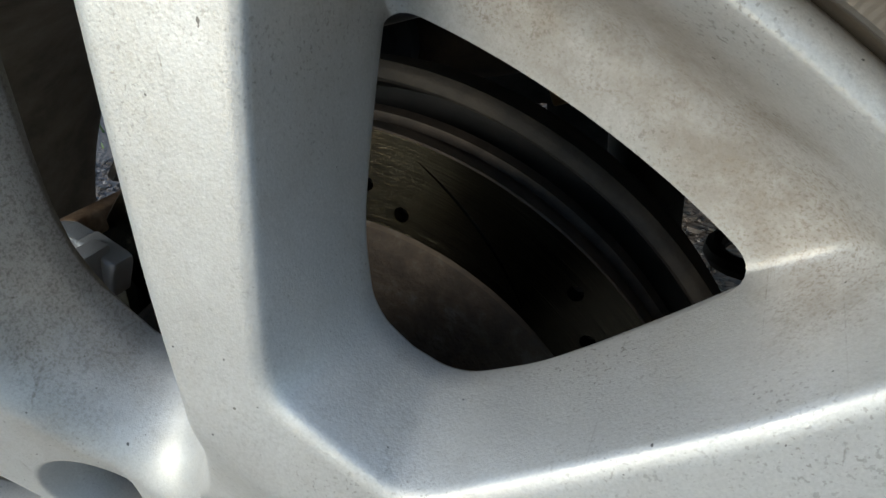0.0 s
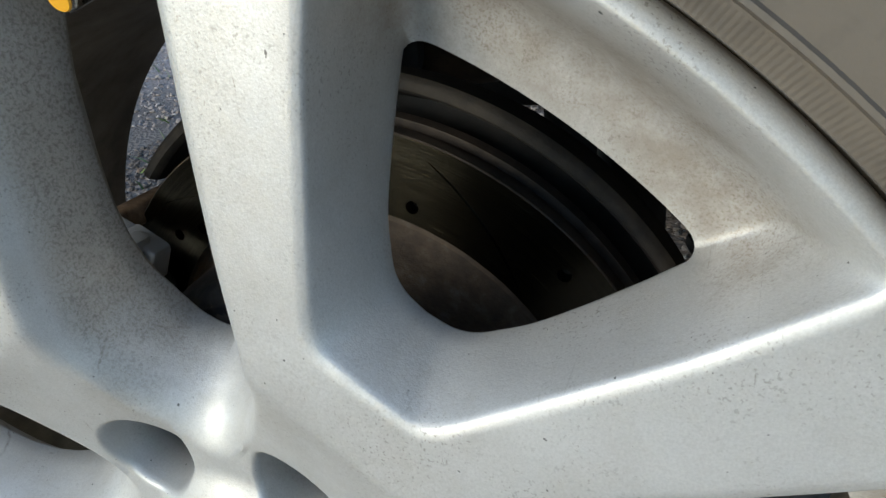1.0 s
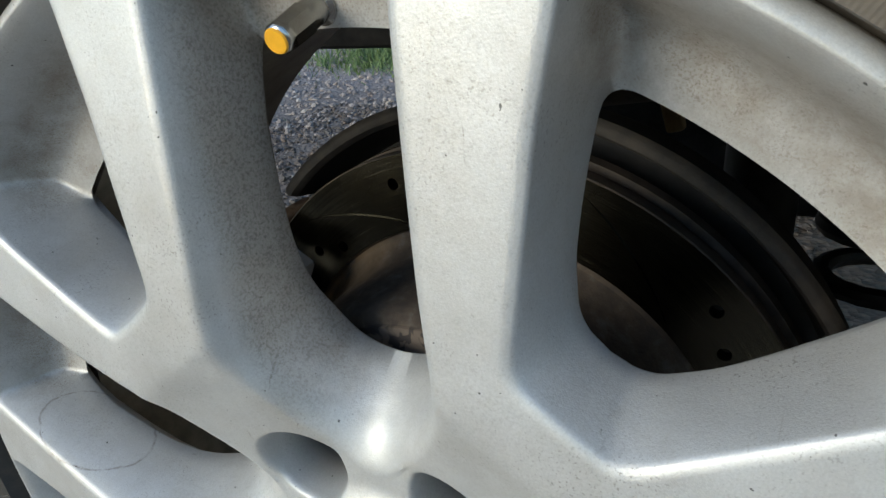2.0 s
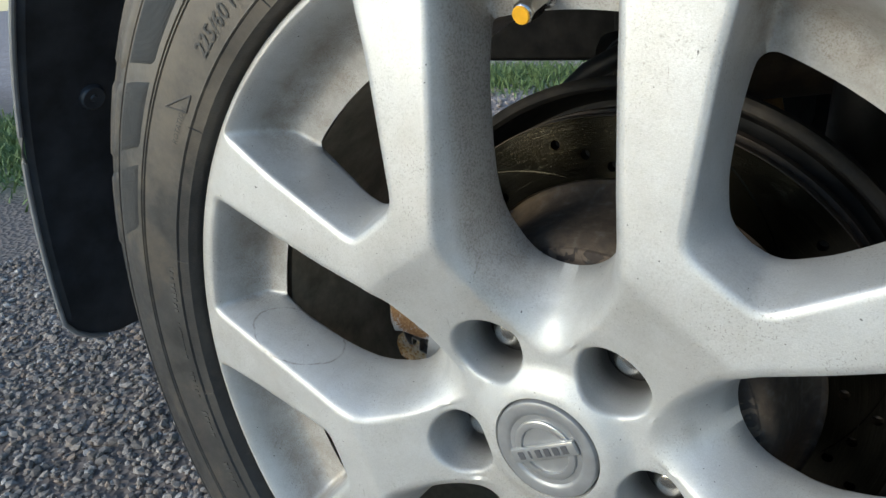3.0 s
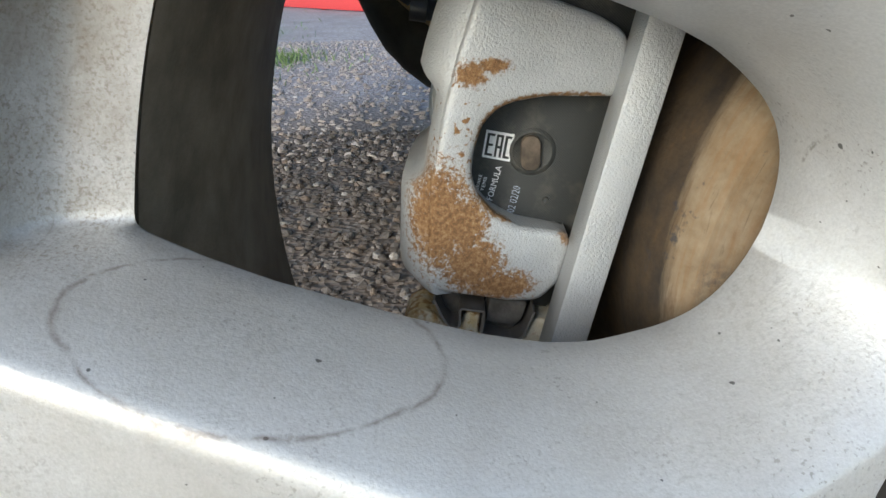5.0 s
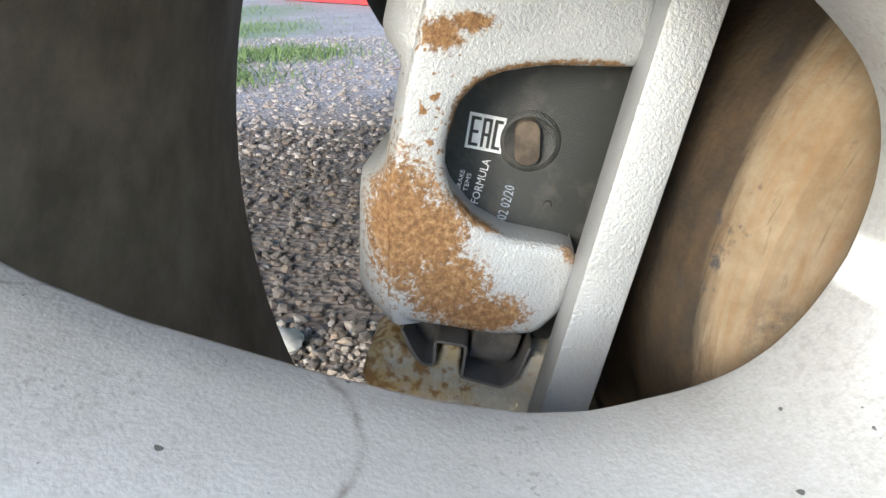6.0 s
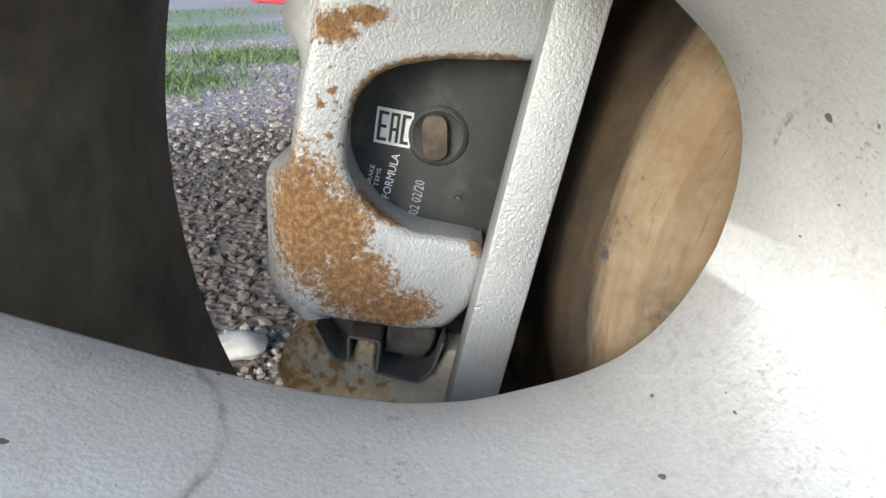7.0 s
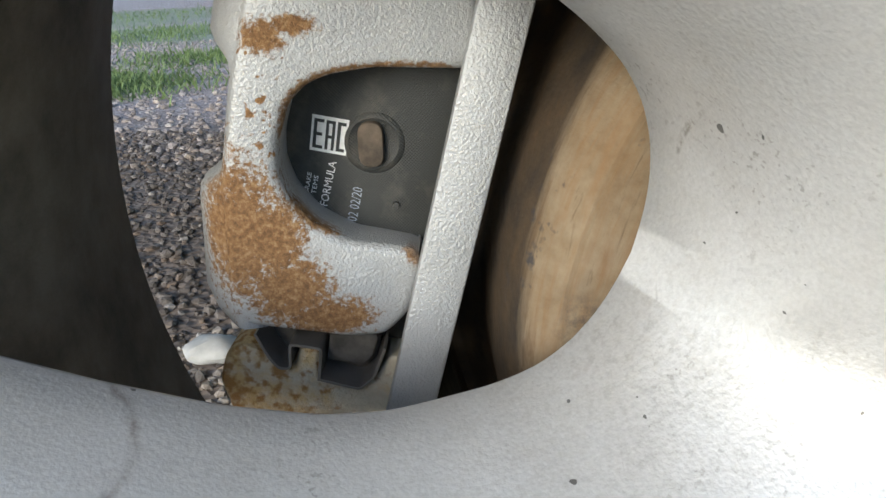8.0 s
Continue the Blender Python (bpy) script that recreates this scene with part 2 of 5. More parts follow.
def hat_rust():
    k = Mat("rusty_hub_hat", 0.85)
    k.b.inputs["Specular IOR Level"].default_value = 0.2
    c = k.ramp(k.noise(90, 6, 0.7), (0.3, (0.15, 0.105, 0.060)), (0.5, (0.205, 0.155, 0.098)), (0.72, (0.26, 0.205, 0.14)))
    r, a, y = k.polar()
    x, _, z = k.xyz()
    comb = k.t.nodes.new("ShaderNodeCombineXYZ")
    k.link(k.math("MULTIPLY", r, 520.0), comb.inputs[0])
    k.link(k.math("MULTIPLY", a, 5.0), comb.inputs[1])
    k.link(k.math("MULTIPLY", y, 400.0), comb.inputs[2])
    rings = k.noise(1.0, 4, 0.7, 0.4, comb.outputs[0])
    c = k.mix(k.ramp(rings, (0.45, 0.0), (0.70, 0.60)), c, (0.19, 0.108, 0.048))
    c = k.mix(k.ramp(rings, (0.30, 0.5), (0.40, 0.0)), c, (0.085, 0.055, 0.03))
    # shade behind the upper windows painted in as darker mottled brown towards +x
    upper_shade = k.ramp(k.math("ADD", k.math("MULTIPLY", k.math("ADD", x, 0.1), 6.0), k.math("MULTIPLY", k.noise(30, 4), 0.25)), (0.22, 0.0), (0.48, 1.0))
    c = k.mix(k.math("MULTIPLY", upper_shade, 0.9), c, k.ramp(k.noise(140, 5), (0.35, (0.030, 0.026, 0.024)), (0.55, (0.052, 0.041, 0.033)), (0.72, (0.08, 0.077, 0.074))))
    # painted shade behind the front edge, dark grease smears, pale paint marks on the flat front
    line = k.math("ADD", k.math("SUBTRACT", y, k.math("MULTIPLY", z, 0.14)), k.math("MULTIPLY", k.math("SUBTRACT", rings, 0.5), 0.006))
    side_shade = k.math("MULTIPLY", k.ramp(line, (0.0545, 0.0), (0.0585, 1.0)), k.math("SUBTRACT", 1.0, upper_shade))
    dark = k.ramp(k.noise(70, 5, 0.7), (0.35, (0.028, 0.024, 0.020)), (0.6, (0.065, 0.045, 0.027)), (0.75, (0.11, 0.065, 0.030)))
    c = k.mix(k.math("MULTIPLY", side_shade, 0.95), c, dark)
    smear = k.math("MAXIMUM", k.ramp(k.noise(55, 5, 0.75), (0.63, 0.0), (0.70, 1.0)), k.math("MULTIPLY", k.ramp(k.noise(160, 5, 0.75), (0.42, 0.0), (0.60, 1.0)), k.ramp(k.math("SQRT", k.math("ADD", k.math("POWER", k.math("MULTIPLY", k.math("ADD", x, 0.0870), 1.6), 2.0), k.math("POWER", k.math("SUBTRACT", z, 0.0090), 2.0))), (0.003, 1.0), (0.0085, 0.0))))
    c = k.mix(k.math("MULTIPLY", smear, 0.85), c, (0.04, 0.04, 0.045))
    flat = k.math("MULTIPLY", k.ramp(y, (0.0530, 1.0), (0.0545, 0.0)), upper_shade)
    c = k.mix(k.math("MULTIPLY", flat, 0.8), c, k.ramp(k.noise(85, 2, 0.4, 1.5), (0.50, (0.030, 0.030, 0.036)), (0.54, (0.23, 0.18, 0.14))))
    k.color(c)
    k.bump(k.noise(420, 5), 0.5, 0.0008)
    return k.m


def pad_black():
    k = Mat("black_pad_backplate", 0.55)
    c = k.ramp(k.noise(120, 6, 0.7), (0.5, (0.024, 0.026, 0.025)), (0.8, (0.09, 0.082, 0.068)))
    k.color(c)
    x, y, z = k.xyz()
    weave = k.math("MULTIPLY", k.math("SINE", k.math("MULTIPLY", x, 9000.0)), k.math("SINE", k.math("MULTIPLY", z, 9000.0)))
    k.bump(weave, 0.3, 0.0002)
    return k.m


def plain(name, c, rough=0.5, metal=0.0, var=0.12, scale=80):
    k = Mat(name, rough, metal)
    lo = tuple(v * (1 - var) for v in c)
    hi = tuple(min(1, v * (1 + var)) for v in c)
    k.color(k.ramp(k.noise(scale, 4), (0.35, lo), (0.7, hi)))
    k.bump(k.noise(scale * 9, 2), 0.15, 0.0003)
    return k.m


GRASS_PATCHES = ((-2.5, 5.9, 0.8, 1.3), (-3.3, 1.15, 1.2, 0.5), (-1.75, 2.95, 0.55, 0.40), (-1.45, 4.0, 0.50, 0.45), (-3.9, 9.0, 1.3, 2.4))


def ground_mat():
    k = Mat("gravel_ground", 0.95)
    v = k.t.nodes.new("ShaderNodeTexVoronoi")
    v.inputs["Scale"].default_value = 75
    k.link(k.co, v.inputs["Vector"])
    bw = k.ramp(v.outputs["Color"], (0.2, (0.27, 0.22, 0.205)), (0.55, (0.42, 0.345, 0.305)), (0.9, (0.56, 0.485, 0.455)))
    soil = k.ramp(k.noise(2.3, 6, 0.7), (0.42, 0.0), (0.62, 1.0))
    c = k.mix(k.math("MULTIPLY", soil, 0.5), bw, (0.26, 0.21, 0.175))
    # dark soil between the stones beside the car, darkened for its shade; paler gravel further off
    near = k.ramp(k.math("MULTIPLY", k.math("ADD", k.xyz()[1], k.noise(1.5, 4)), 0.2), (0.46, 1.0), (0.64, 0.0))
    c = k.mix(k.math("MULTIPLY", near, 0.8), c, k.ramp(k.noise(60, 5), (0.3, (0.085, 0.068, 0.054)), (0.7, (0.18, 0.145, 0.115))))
    x, y, z = k.xyz()
    wob = k.math("MULTIPLY", k.noise(3.0, 4), 0.5)
    grass = k.math("GREATER_THAN", k.math("ADD", y, wob), 60.0)
    for cx, cy, rx, ry in GRASS_PATCHES:
        a, b = k.math("DIVIDE", k.math("SUBTRACT", x, cx), rx), k.math("DIVIDE", k.math("SUBTRACT", y, cy), ry)
        d = k.math("ADD", k.math("ADD", k.math("MULTIPLY", a, a), k.math("MULTIPLY", b, b)), wob)
        grass = k.math("MAXIMUM", grass, k.ramp(k.math("MULTIPLY", d, 0.5), (0.40, 1.0), (0.85, 0.0)))
    grass = k.math("MULTIPLY", grass, 0.75)
    c = k.mix(grass, c, k.ramp(k.noise(18, 5), (0.3, (0.13, 0.16, 0.07)), (0.7, (0.30, 0.34, 0.20))))
    k.color(c)
    k.bump(v.outputs["Distance"], 0.9, 0.006)
    return k.m


def stone_mat(name, stops, dust):
    k = Mat(name, 0.9)
    g = k.t.nodes.new("ShaderNodeNewGeometry")
    c = k.ramp(g.outputs["Random Per Island"], *stops)
    k.color(k.mix(dust, c, k.ramp(k.noise(160, 5), (0.3, (0.13, 0.108, 0.09)), (0.7, (0.36, 0.32, 0.275)))))
    k.bump(k.noise(500, 4), 0.5, 0.001)
    return k.m


SILVER = silver_paint()
BARREL = dusty("dirty_barrel_paint", (0.135, 0.115, 0.086), (0.30, 0.26, 0.20), 40, 0.5, 0.25)
RUBBER, RIBBED, LETTER = rubber_mat(), rib_rubber(), letter_rubber()
CAST, CAST_RUST = cast_silver(False), cast_silver(True)
DISC, HAT, PAD = brushed_disc(), hat_rust(), pad_black()
DISC_DARK = dusty("dark_disc_edge", (0.03, 0.026, 0.022), (0.085, 0.065, 0.05), 70, 0.7, 0.4)
BLACK = plain("black_plastic", (0.048, 0.052, 0.060), 0.42, 0, 0.35, 30)
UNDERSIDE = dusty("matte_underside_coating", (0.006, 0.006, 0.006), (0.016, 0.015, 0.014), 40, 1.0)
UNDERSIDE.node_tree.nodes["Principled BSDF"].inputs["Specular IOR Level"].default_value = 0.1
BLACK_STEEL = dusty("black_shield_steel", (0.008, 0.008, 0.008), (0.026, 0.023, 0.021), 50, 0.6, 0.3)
SHIELD_LIP = dusty("dusty_shield_edge", (0.012, 0.011, 0.010), (0.045, 0.037, 0.029), 70, 0.8, 0.0)
TAN = dusty("ochre_coated_steel", (0.25, 0.16, 0.06), (0.42, 0.29, 0.13), 50, 0.75)
BRACKET = spotted_steel()
CHROME = plain("chrome_nut", (0.46, 0.45, 0.42), 0.24, 1.0, 0.12)
CLIP = plain("spring_clip_steel", (0.22, 0.205, 0.185), 0.5, 0.4)
CAPGREY = plain("grey_cap_plastic", (0.30, 0.30, 0.30), 0.42, 0.45)
EMBLEM = plain("satin_emblem", (0.55, 0.55, 0.54), 0.3, 0.75, 0.05)
INK = plain("dark_inlay", (0.08, 0.08, 0.085), 0.5)
WHITE = plain("white_print", (0.75, 0.75, 0.74), 0.6, 0, 0.1, 900)
YELLOW = plain("yellow_valve_cap", (0.80, 0.40, 0.02), 0.35)
RED = plain("red_paint", (0.55, 0.05, 0.05), 0.6)
GRASS = dusty("grass_blades", (0.08, 0.13, 0.035), (0.20, 0.27, 0.10), 30, 0.7)
GROUND = ground_mat()
STONE = stone_mat("gravel_stone", ((0.0, (0.11, 0.095, 0.083)), (0.35, (0.25, 0.217, 0.188)), (0.62, (0.36, 0.318, 0.28)), (0.80, (0.31, 0.225, 0.16)), (0.92, (0.40, 0.36, 0.32)), (1.0, (0.58, 0.54, 0.50))), 0.22)
# lit copy of the gravel: paler, for the ground beyond the car's shade
FAR_STONE = stone_mat("far_pale_stone", ((0.0, (0.24, 0.205, 0.195)), (0.4, (0.33, 0.285, 0.27)), (0.75, (0.42, 0.37, 0.35)), (0.88, (0.36, 0.28, 0.22)), (1.0, (0.56, 0.51, 0.48))), 0.35)
# soil-brown gravel darkened further to carry the shade under the car
SHADED_STONE = stone_mat("shaded_soil_stone", ((0.0, (0.055, 0.046, 0.042)), (0.4, (0.090, 0.077, 0.070)), (0.75, (0.13, 0.110, 0.100)), (0.86, (0.15, 0.105, 0.075)), (0.95, (0.20, 0.178, 0.165)), (1.0, (0.36, 0.335, 0.31))), 0.15)


# ---- builders ----
def empty(name, at, label="", category="", group="", kind=""):
    e = new(name)
    e.location = at
    e.empty_display_size = 0.02
    return tagged(e, label, category, group, kind)


def finish(ob, smooth=True, angle=None):
    me = ob.data
    me.polygons.foreach_set("use_smooth", [smooth] * len(me.polygons))
    if smooth and angle:
        me.set_sharp_from_angle(angle=radians(angle))
    return ob


def part(name, bm, material, parent=None, label="", smooth=True, angle=40):
    me = bpy.data.meshes.new(name)
    bmesh.ops.recalc_face_normals(bm, faces=bm.faces)
    bm.to_mesh(me)
    bm.free()
    me.materials.append(material)
    ob = new(name, me)
    if parent:
        ob.parent = parent
    finish(ob, smooth, angle)
    return tagged(ob, label)


def raw(name, verts, faces, material, parent=None, label="", smooth=True, angle=40):
    me = bpy.data.meshes.new(name)
    me.from_pydata([tuple(v) for v in verts], [], faces)
    me.materials.append(material)
    ob = new(name, me)
    if parent:
        ob.parent = parent
    finish(ob, smooth, angle)
    return tagged(ob, label)


def lathe(profile, n=120, a0=0.0, a1=360.0, closed=False):
    """Revolve (radius, depth) pairs round the axle."""
    bm = bmesh.new()
    full = abs(a1 - a0 - 360) < 1e-6
    cols = n if full else n + 1
    rows = []
    for r, y in profile:
        if r < 1e-6:
            v = bm.verts.new((0, y, 0))
            rows.append([v] * cols)
        else:
            rows.append([bm.verts.new((r * math.cos(radians(a0) + radians(a1 - a0) * i / n), y, r * math.sin(radians(a0) + radians(a1 - a0) * i / n))) for i in range(cols)])
    pairs = list(zip(rows, rows[1:])) + ([(rows[-1], rows[0])] if closed else [])
    for p, q in pairs:
        for i in range(n):
            j = (i + 1) % cols
            vs = []
            for v in (p[i], p[j], q[j], q[i]):
                if v not in vs:
                    vs.append(v)
            if len(vs) > 2:
                bm.faces.new(vs)
    return bm


def move(bm, m):
    bmesh.ops.transform(bm, matrix=m, verts=bm.verts)
    return bm


def box(sx, sy, sz, bevel=0.0, seg=2):
    bm = bmesh.new()
    bmesh.ops.create_cube(bm, size=1)
    bmesh.ops.scale(bm, vec=(sx, sy, sz), verts=bm.verts)
    if bevel:
        bmesh.ops.bevel(bm, geom=bm.edges[:], offset=bevel, segments=seg, affect="EDGES", profile=0.5)
    return bm


def extrude_outline(points, y0, y1, bevel=0.0, seg=3):
    """A plate with the outline given in (x, z), from depth y0 (front) to y1."""
    bm = bmesh.new()
    f = bm.faces.new([bm.verts.new((x, y0, z)) for x, z in points])
    if f.normal.y > 0:
        f.normal_flip()
    out = bmesh.ops.extrude_face_region(bm, geom=[f])
    moved = [v for v in out["geom"] if isinstance(v, bmesh.types.BMVert)]
    front = [v for v in bm.verts if v not in moved]
    bmesh.ops.translate(bm, vec=(0, y1 - y0, 0), verts=moved)
    if bevel:
        edges = [e for e in bm.edges if all(abs(v.co.y - y0) < 1e-7 for v in e.verts)]
        bmesh.ops.bevel(bm, geom=edges, offset=bevel, segments=seg, affect="EDGES", profile=0.5)
    bmesh.ops.recalc_face_normals(bm, faces=bm.faces)
    return bm


def tube(points, radius, n=10, caps=True):
    bm = bmesh.new()
    pts = [Vector(p) for p in points]
    rings = []
    ref = Vector((0, 0, 1))
    for i, p in enumerate(pts):
        d = (pts[min(i + 1, len(pts) - 1)] - pts[max(i - 1, 0)]).normalized()
        if abs(d.dot(ref)) > 0.95:
            ref = Vector((1, 0, 0))
        u = d.cross(ref).normalized()
        w = d.cross(u)
        rr = radius[i] if isinstance(radius, (list, tuple)) else radius
        rings.append([bm.verts.new(p + rr * (math.cos(k * math.tau / n) * u + math.sin(k * math.tau / n) * w)) for k in range(n)])
    for a, b in zip(rings, rings[1:]):
        for k in range(n):
            bm.faces.new((a[k], a[(k + 1) % n], b[(k + 1) % n], b[k]))
    if caps:
        bm.faces.new(rings[0][::-1])
        bm.faces.new(rings[-1])
    return bm


def rounded(points, radii, step=0.002):
    """A closed outline through corner points with rounded corners, evenly sampled."""
    n = len(points)
    out = []
    for i in range(n):
        p, a, b = Vector(points[i]), Vector(points[i - 1]), Vector(points[(i + 1) % n])
        r = radii[i] if isinstance(radii, (list, tuple)) else radii
        da, db = (a - p).normalized(), (b - p).normalized()
        half = math.acos(max(-1, min(1, da.dot(db)))) / 2
        cut = min(r / math.tan(half), (a - p).length * 0.48, (b - p).length * 0.48)
        p0, p1 = p + da * cut, p + db * cut
        k = max(2, int((p1 - p0).length / step) + 2)
        for j in range(k + 1):
            t = j / k
            out.append((1 - t) ** 2 * p0 + 2 * t * (1 - t) * p + t * t * p1)
    return resample(out, step)


def resample(pts, step=None, count=None):
    pts = [Vector(p) for p in pts]
    seg = [(pts[(i + 1) % len(pts)] - pts[i]).length for i in range(len(pts))]
    total = sum(seg)
    count = count or max(8, int(total / step))
    out, i, acc = [], 0, 0.0
    for k in range(count):
        s = total * k / count
        while acc + seg[i] < s and i < len(pts) - 1:
            acc += seg[i]
            i += 1
        t = (s - acc) / max(seg[i], 1e-12)
        out.append(pts[i].lerp(pts[(i + 1) % len(pts)], t))
    return out


def letters(text, size):
    """Flat letter triangles in the built-in face: vertices (x, y) and faces, centred."""
    cu = bpy.data.curves.new("letters", "FONT")
    cu.body, cu.size, cu.align_x, cu.align_y = text, size, "CENTER", "CENTER"
    cu.resolution_u = 2
    ob = bpy.data.objects.new("letters", cu)
    scene.collection.objects.link(ob)
    me = bpy.data.meshes.new_from_object(ob.evaluated_get(bpy.context.evaluated_depsgraph_get()))
    vs = [(v.co.x, v.co.y) for v in me.vertices]
    fs = [tuple(p.vertices) for p in me.polygons]
    bpy.data.objects.remove(ob)
    bpy.data.meshes.remove(me)
    bpy.data.curves.remove(cu)
    return vs, fs


# ---- ground ----
bm = bmesh.new()
bmesh.ops.create_grid(bm, x_segments=60, y_segments=60, size=60)
for v in bm.verts:
    v.co.z = 0.0
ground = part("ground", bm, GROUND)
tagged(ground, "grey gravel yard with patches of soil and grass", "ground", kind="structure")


def stone_field(name, count, where, size, seed, material):
    rng = random.Random(seed)
    base = bmesh.new()
    bmesh.ops.create_icosphere(base, subdivisions=1, radius=1)
    bv = [v.co.copy() for v in base.verts]
    bf = [tuple(v.index for v in f.verts) for f in base.faces]
    base.free()
    verts, faces = [], []
    for _ in range(count):
        x, y = where(rng)
        r = size * min(1.7, math.exp(rng.gauss(0, 0.38)))
        sx, sy, sz = r * rng.uniform(0.8, 1.4), r * rng.uniform(0.7, 1.1), r * rng.uniform(0.5, 0.8)
        m = Matrix.Translation((x, y, sz * rng.uniform(-0.35, 0.6))) @ Euler((rng.uniform(-0.5, 0.5), rng.uniform(-0.5, 0.5), rng.uniform(0, 6.3))).to_matrix().to_4x4() @ Matrix.Diagonal((sx, sy, sz, 1))
        o = len(verts)
        verts.extend(m @ (v * rng.uniform(0.78, 1.18)) for v in bv)
        faces.extend(tuple(i + o for i in f) for f in bf)
    return tagged(raw(name, verts, faces, material, smooth=False), "loose grey and brown crushed gravel stones on the ground", "gravel", kind="stuff")


stone_field("gravel", 24000, lambda g: (g.uniform(-1.7, 0.1), g.uniform(-0.30, 0.75)), 0.0050, 3, STONE)
stone_field("gravel", 8000, lambda g: (g.uniform(-1.6, 0.1), g.uniform(0.65, 2.0)), 0.0066, 5, SHADED_STONE)
stone_field("gravel", 11000, lambda g: (g.uniform(-3.4, 0.0), g.uniform(1.6, 5.2)), 0.0085, 4, FAR_STONE)

rng = random.Random(21)
bm = bmesh.new()
bmesh.ops.create_icosphere(bm, subdivisions=3, radius=0.026)
for v in bm.verts:
    v.co = Vector((v.co.x * 1.3, v.co.y, v.co.z * 0.6)) * (1 + 0.10 * math.sin(v.co.x * 190 + 1) * math.cos(v.co.y * 160) + 0.05 * rng.uniform(-1, 1))
    v.co += Vector((-0.398, 0.690, 0.010))
tagged(part("pale_stone", bm, plain("pale_limestone", (0.42, 0.42, 0.41), 0.85, 0, 0.15, 60), angle=30), "pale grey stone lying on the dark soil", "stone")

# ---- the wheel's outlines: five paired spokes round the axle ----
TRI_AXES = [54 + 72 * i for i in range(5)]
DEEP_AXES = [90 + 72 * i for i in range(5)]
LUG_R, LUG_HOLE = 0.0572, 0.0206


def turn(p, axis):
    a = radians(axis)
    return Vector((p[0] * math.cos(a) - p[1] * math.sin(a), p[0] * math.sin(a) + p[1] * math.cos(a)))


def arc_points(r, a0, a1, n):
    return [(r * math.cos(radians(a0 + (a1 - a0) * i / n)), r * math.sin(radians(a0 + (a1 - a0) * i / n))) for i in range(n + 1)]


def mirror_loop(half):
    """Close a half outline (v >= 0, from the axis outwards back to the axis) by its mirror image."""
    return [Vector(p) for p in half] + [Vector((p[0], -p[1])) for p in half[::-1][1:-1]]


def half_resample(pts, n):
    seg = [(b - a).length for a, b in zip(pts, pts[1:])]
    total, out, i, acc = sum(seg), [], 0, 0.0
    for k in range(n + 1):
        s = total * k / n
        while i < len(seg) - 1 and acc + seg[i] < s:
            acc += seg[i]
            i += 1
        t = min(1.0, (s - acc) / max(seg[i], 1e-12))
        out.append(pts[i].lerp(pts[i + 1], t))
    return out


def polyline_half(sections, counts, radii, round_ends=True):
    """Half outline with matching sample counts per section, so that two levels of a window correspond."""
    out = []
    for sec, n in zip(sections, counts):
        s = half_resample([Vector(p) for p in sec], n)
        out += s if not out else s[1:]
    # smooth the joints
    for _ in range(radii):
        ends = [Vector(((p.x + q.x) / 2, 0)) for p, q in ((out[0], out[1]), (out[-1], out[-2]))]
        if not round_ends:
            ends = [out[0], out[-1]]
        out = [ends[0]] + [(a + 2 * b + c) / 4 for a, b, c in zip(out, out[1:], out[2:])] + [ends[1]]
    return out


# triangular window: inner end, spoke flank, rim arc
TRI_FACE = polyline_half([[(0.1405, 0), (0.1410, 0.0150)], [(0.1410, 0.0150), (0.1435, 0.0190), (0.2000, 0.0496), (0.2365, 0.0660)], arc_points(0.2445, 15.6, 0, 14)], [14, 56, 30], 6)
TRI_HOLE = polyline_half([[(0.1470, 0), (0.1478, 0.0080)], [(0.1478, 0.0080), (0.1500, 0.0135), (0.1600, 0.0235), (0.1700, 0.0302), (0.1800, 0.0362), (0.1900, 0.0414), (0.2000, 0.0455)], arc_points(0.2085, 12.6, 0, 14)], [14, 56, 30], 8, False)
# deep window: valley at the hub, spoke flank, rim arc
DEEP_FACE = polyline_half([[(0.0490, 0), (0.0502, 0.0050), (0.0535, 0.0098), (0.0582, 0.0143), (0.0640, 0.0190), (0.0780, 0.0300), (0.1000, 0.0425), (0.1150, 0.0452)], [(0.1150, 0.0452), (0.1450, 0.0434), (0.1800, 0.0426), (0.2340, 0.0418)], arc_points(0.2375, 10.2, 0, 10)], [40, 56, 24], 6)
DEEP_HOLE = polyline_half([[(0.0870, 0), (0.0874, 0.0050), (0.0884, 0.0100), (0.0904, 0.0152), (0.0936, 0.0200), (0.0982, 0.0240), (0.1050, 0.0272), (0.1130, 0.0298)], [(0.1130, 0.0298), (0.1220, 0.0312), (0.1350, 0.0320), (0.1500, 0.0322), (0.1750, 0.0322), (0.2055, 0.0322)], arc_points(0.2075, 8.9, 0, 10)], [40, 56, 24], 5, False)


def smooth01(x):
    x = max(0.0, min(1.0, x))
    return x * x * (3 - 2 * x)


def face_depth(x, z):
    """Depth of the wheel's outer face: spokes crown a little, the hub is dished."""
    r = math.hypot(x, z)
    u = max(x * math.cos(radians(a)) + z * math.sin(radians(a)) for a in TRI_AXES)
    outer = -0.0080 + 0.0095 * max(0.0, (r - 0.128) / 0.116) ** 1.2
    dish = 0.0150 - 0.385 * max(0.0, u - 0.056)
    k = 0.0004
    m = max(outer, dish)
    y = m + k * math.log(math.exp((outer - m) / k) + math.exp((dish - m) / k))
    return y - 0.0062 * smooth01((0.046 - r) / 0.016) - 0.0012


EDGE_ROUND, EDGE_WIDTH = 0.0013, 0.0040


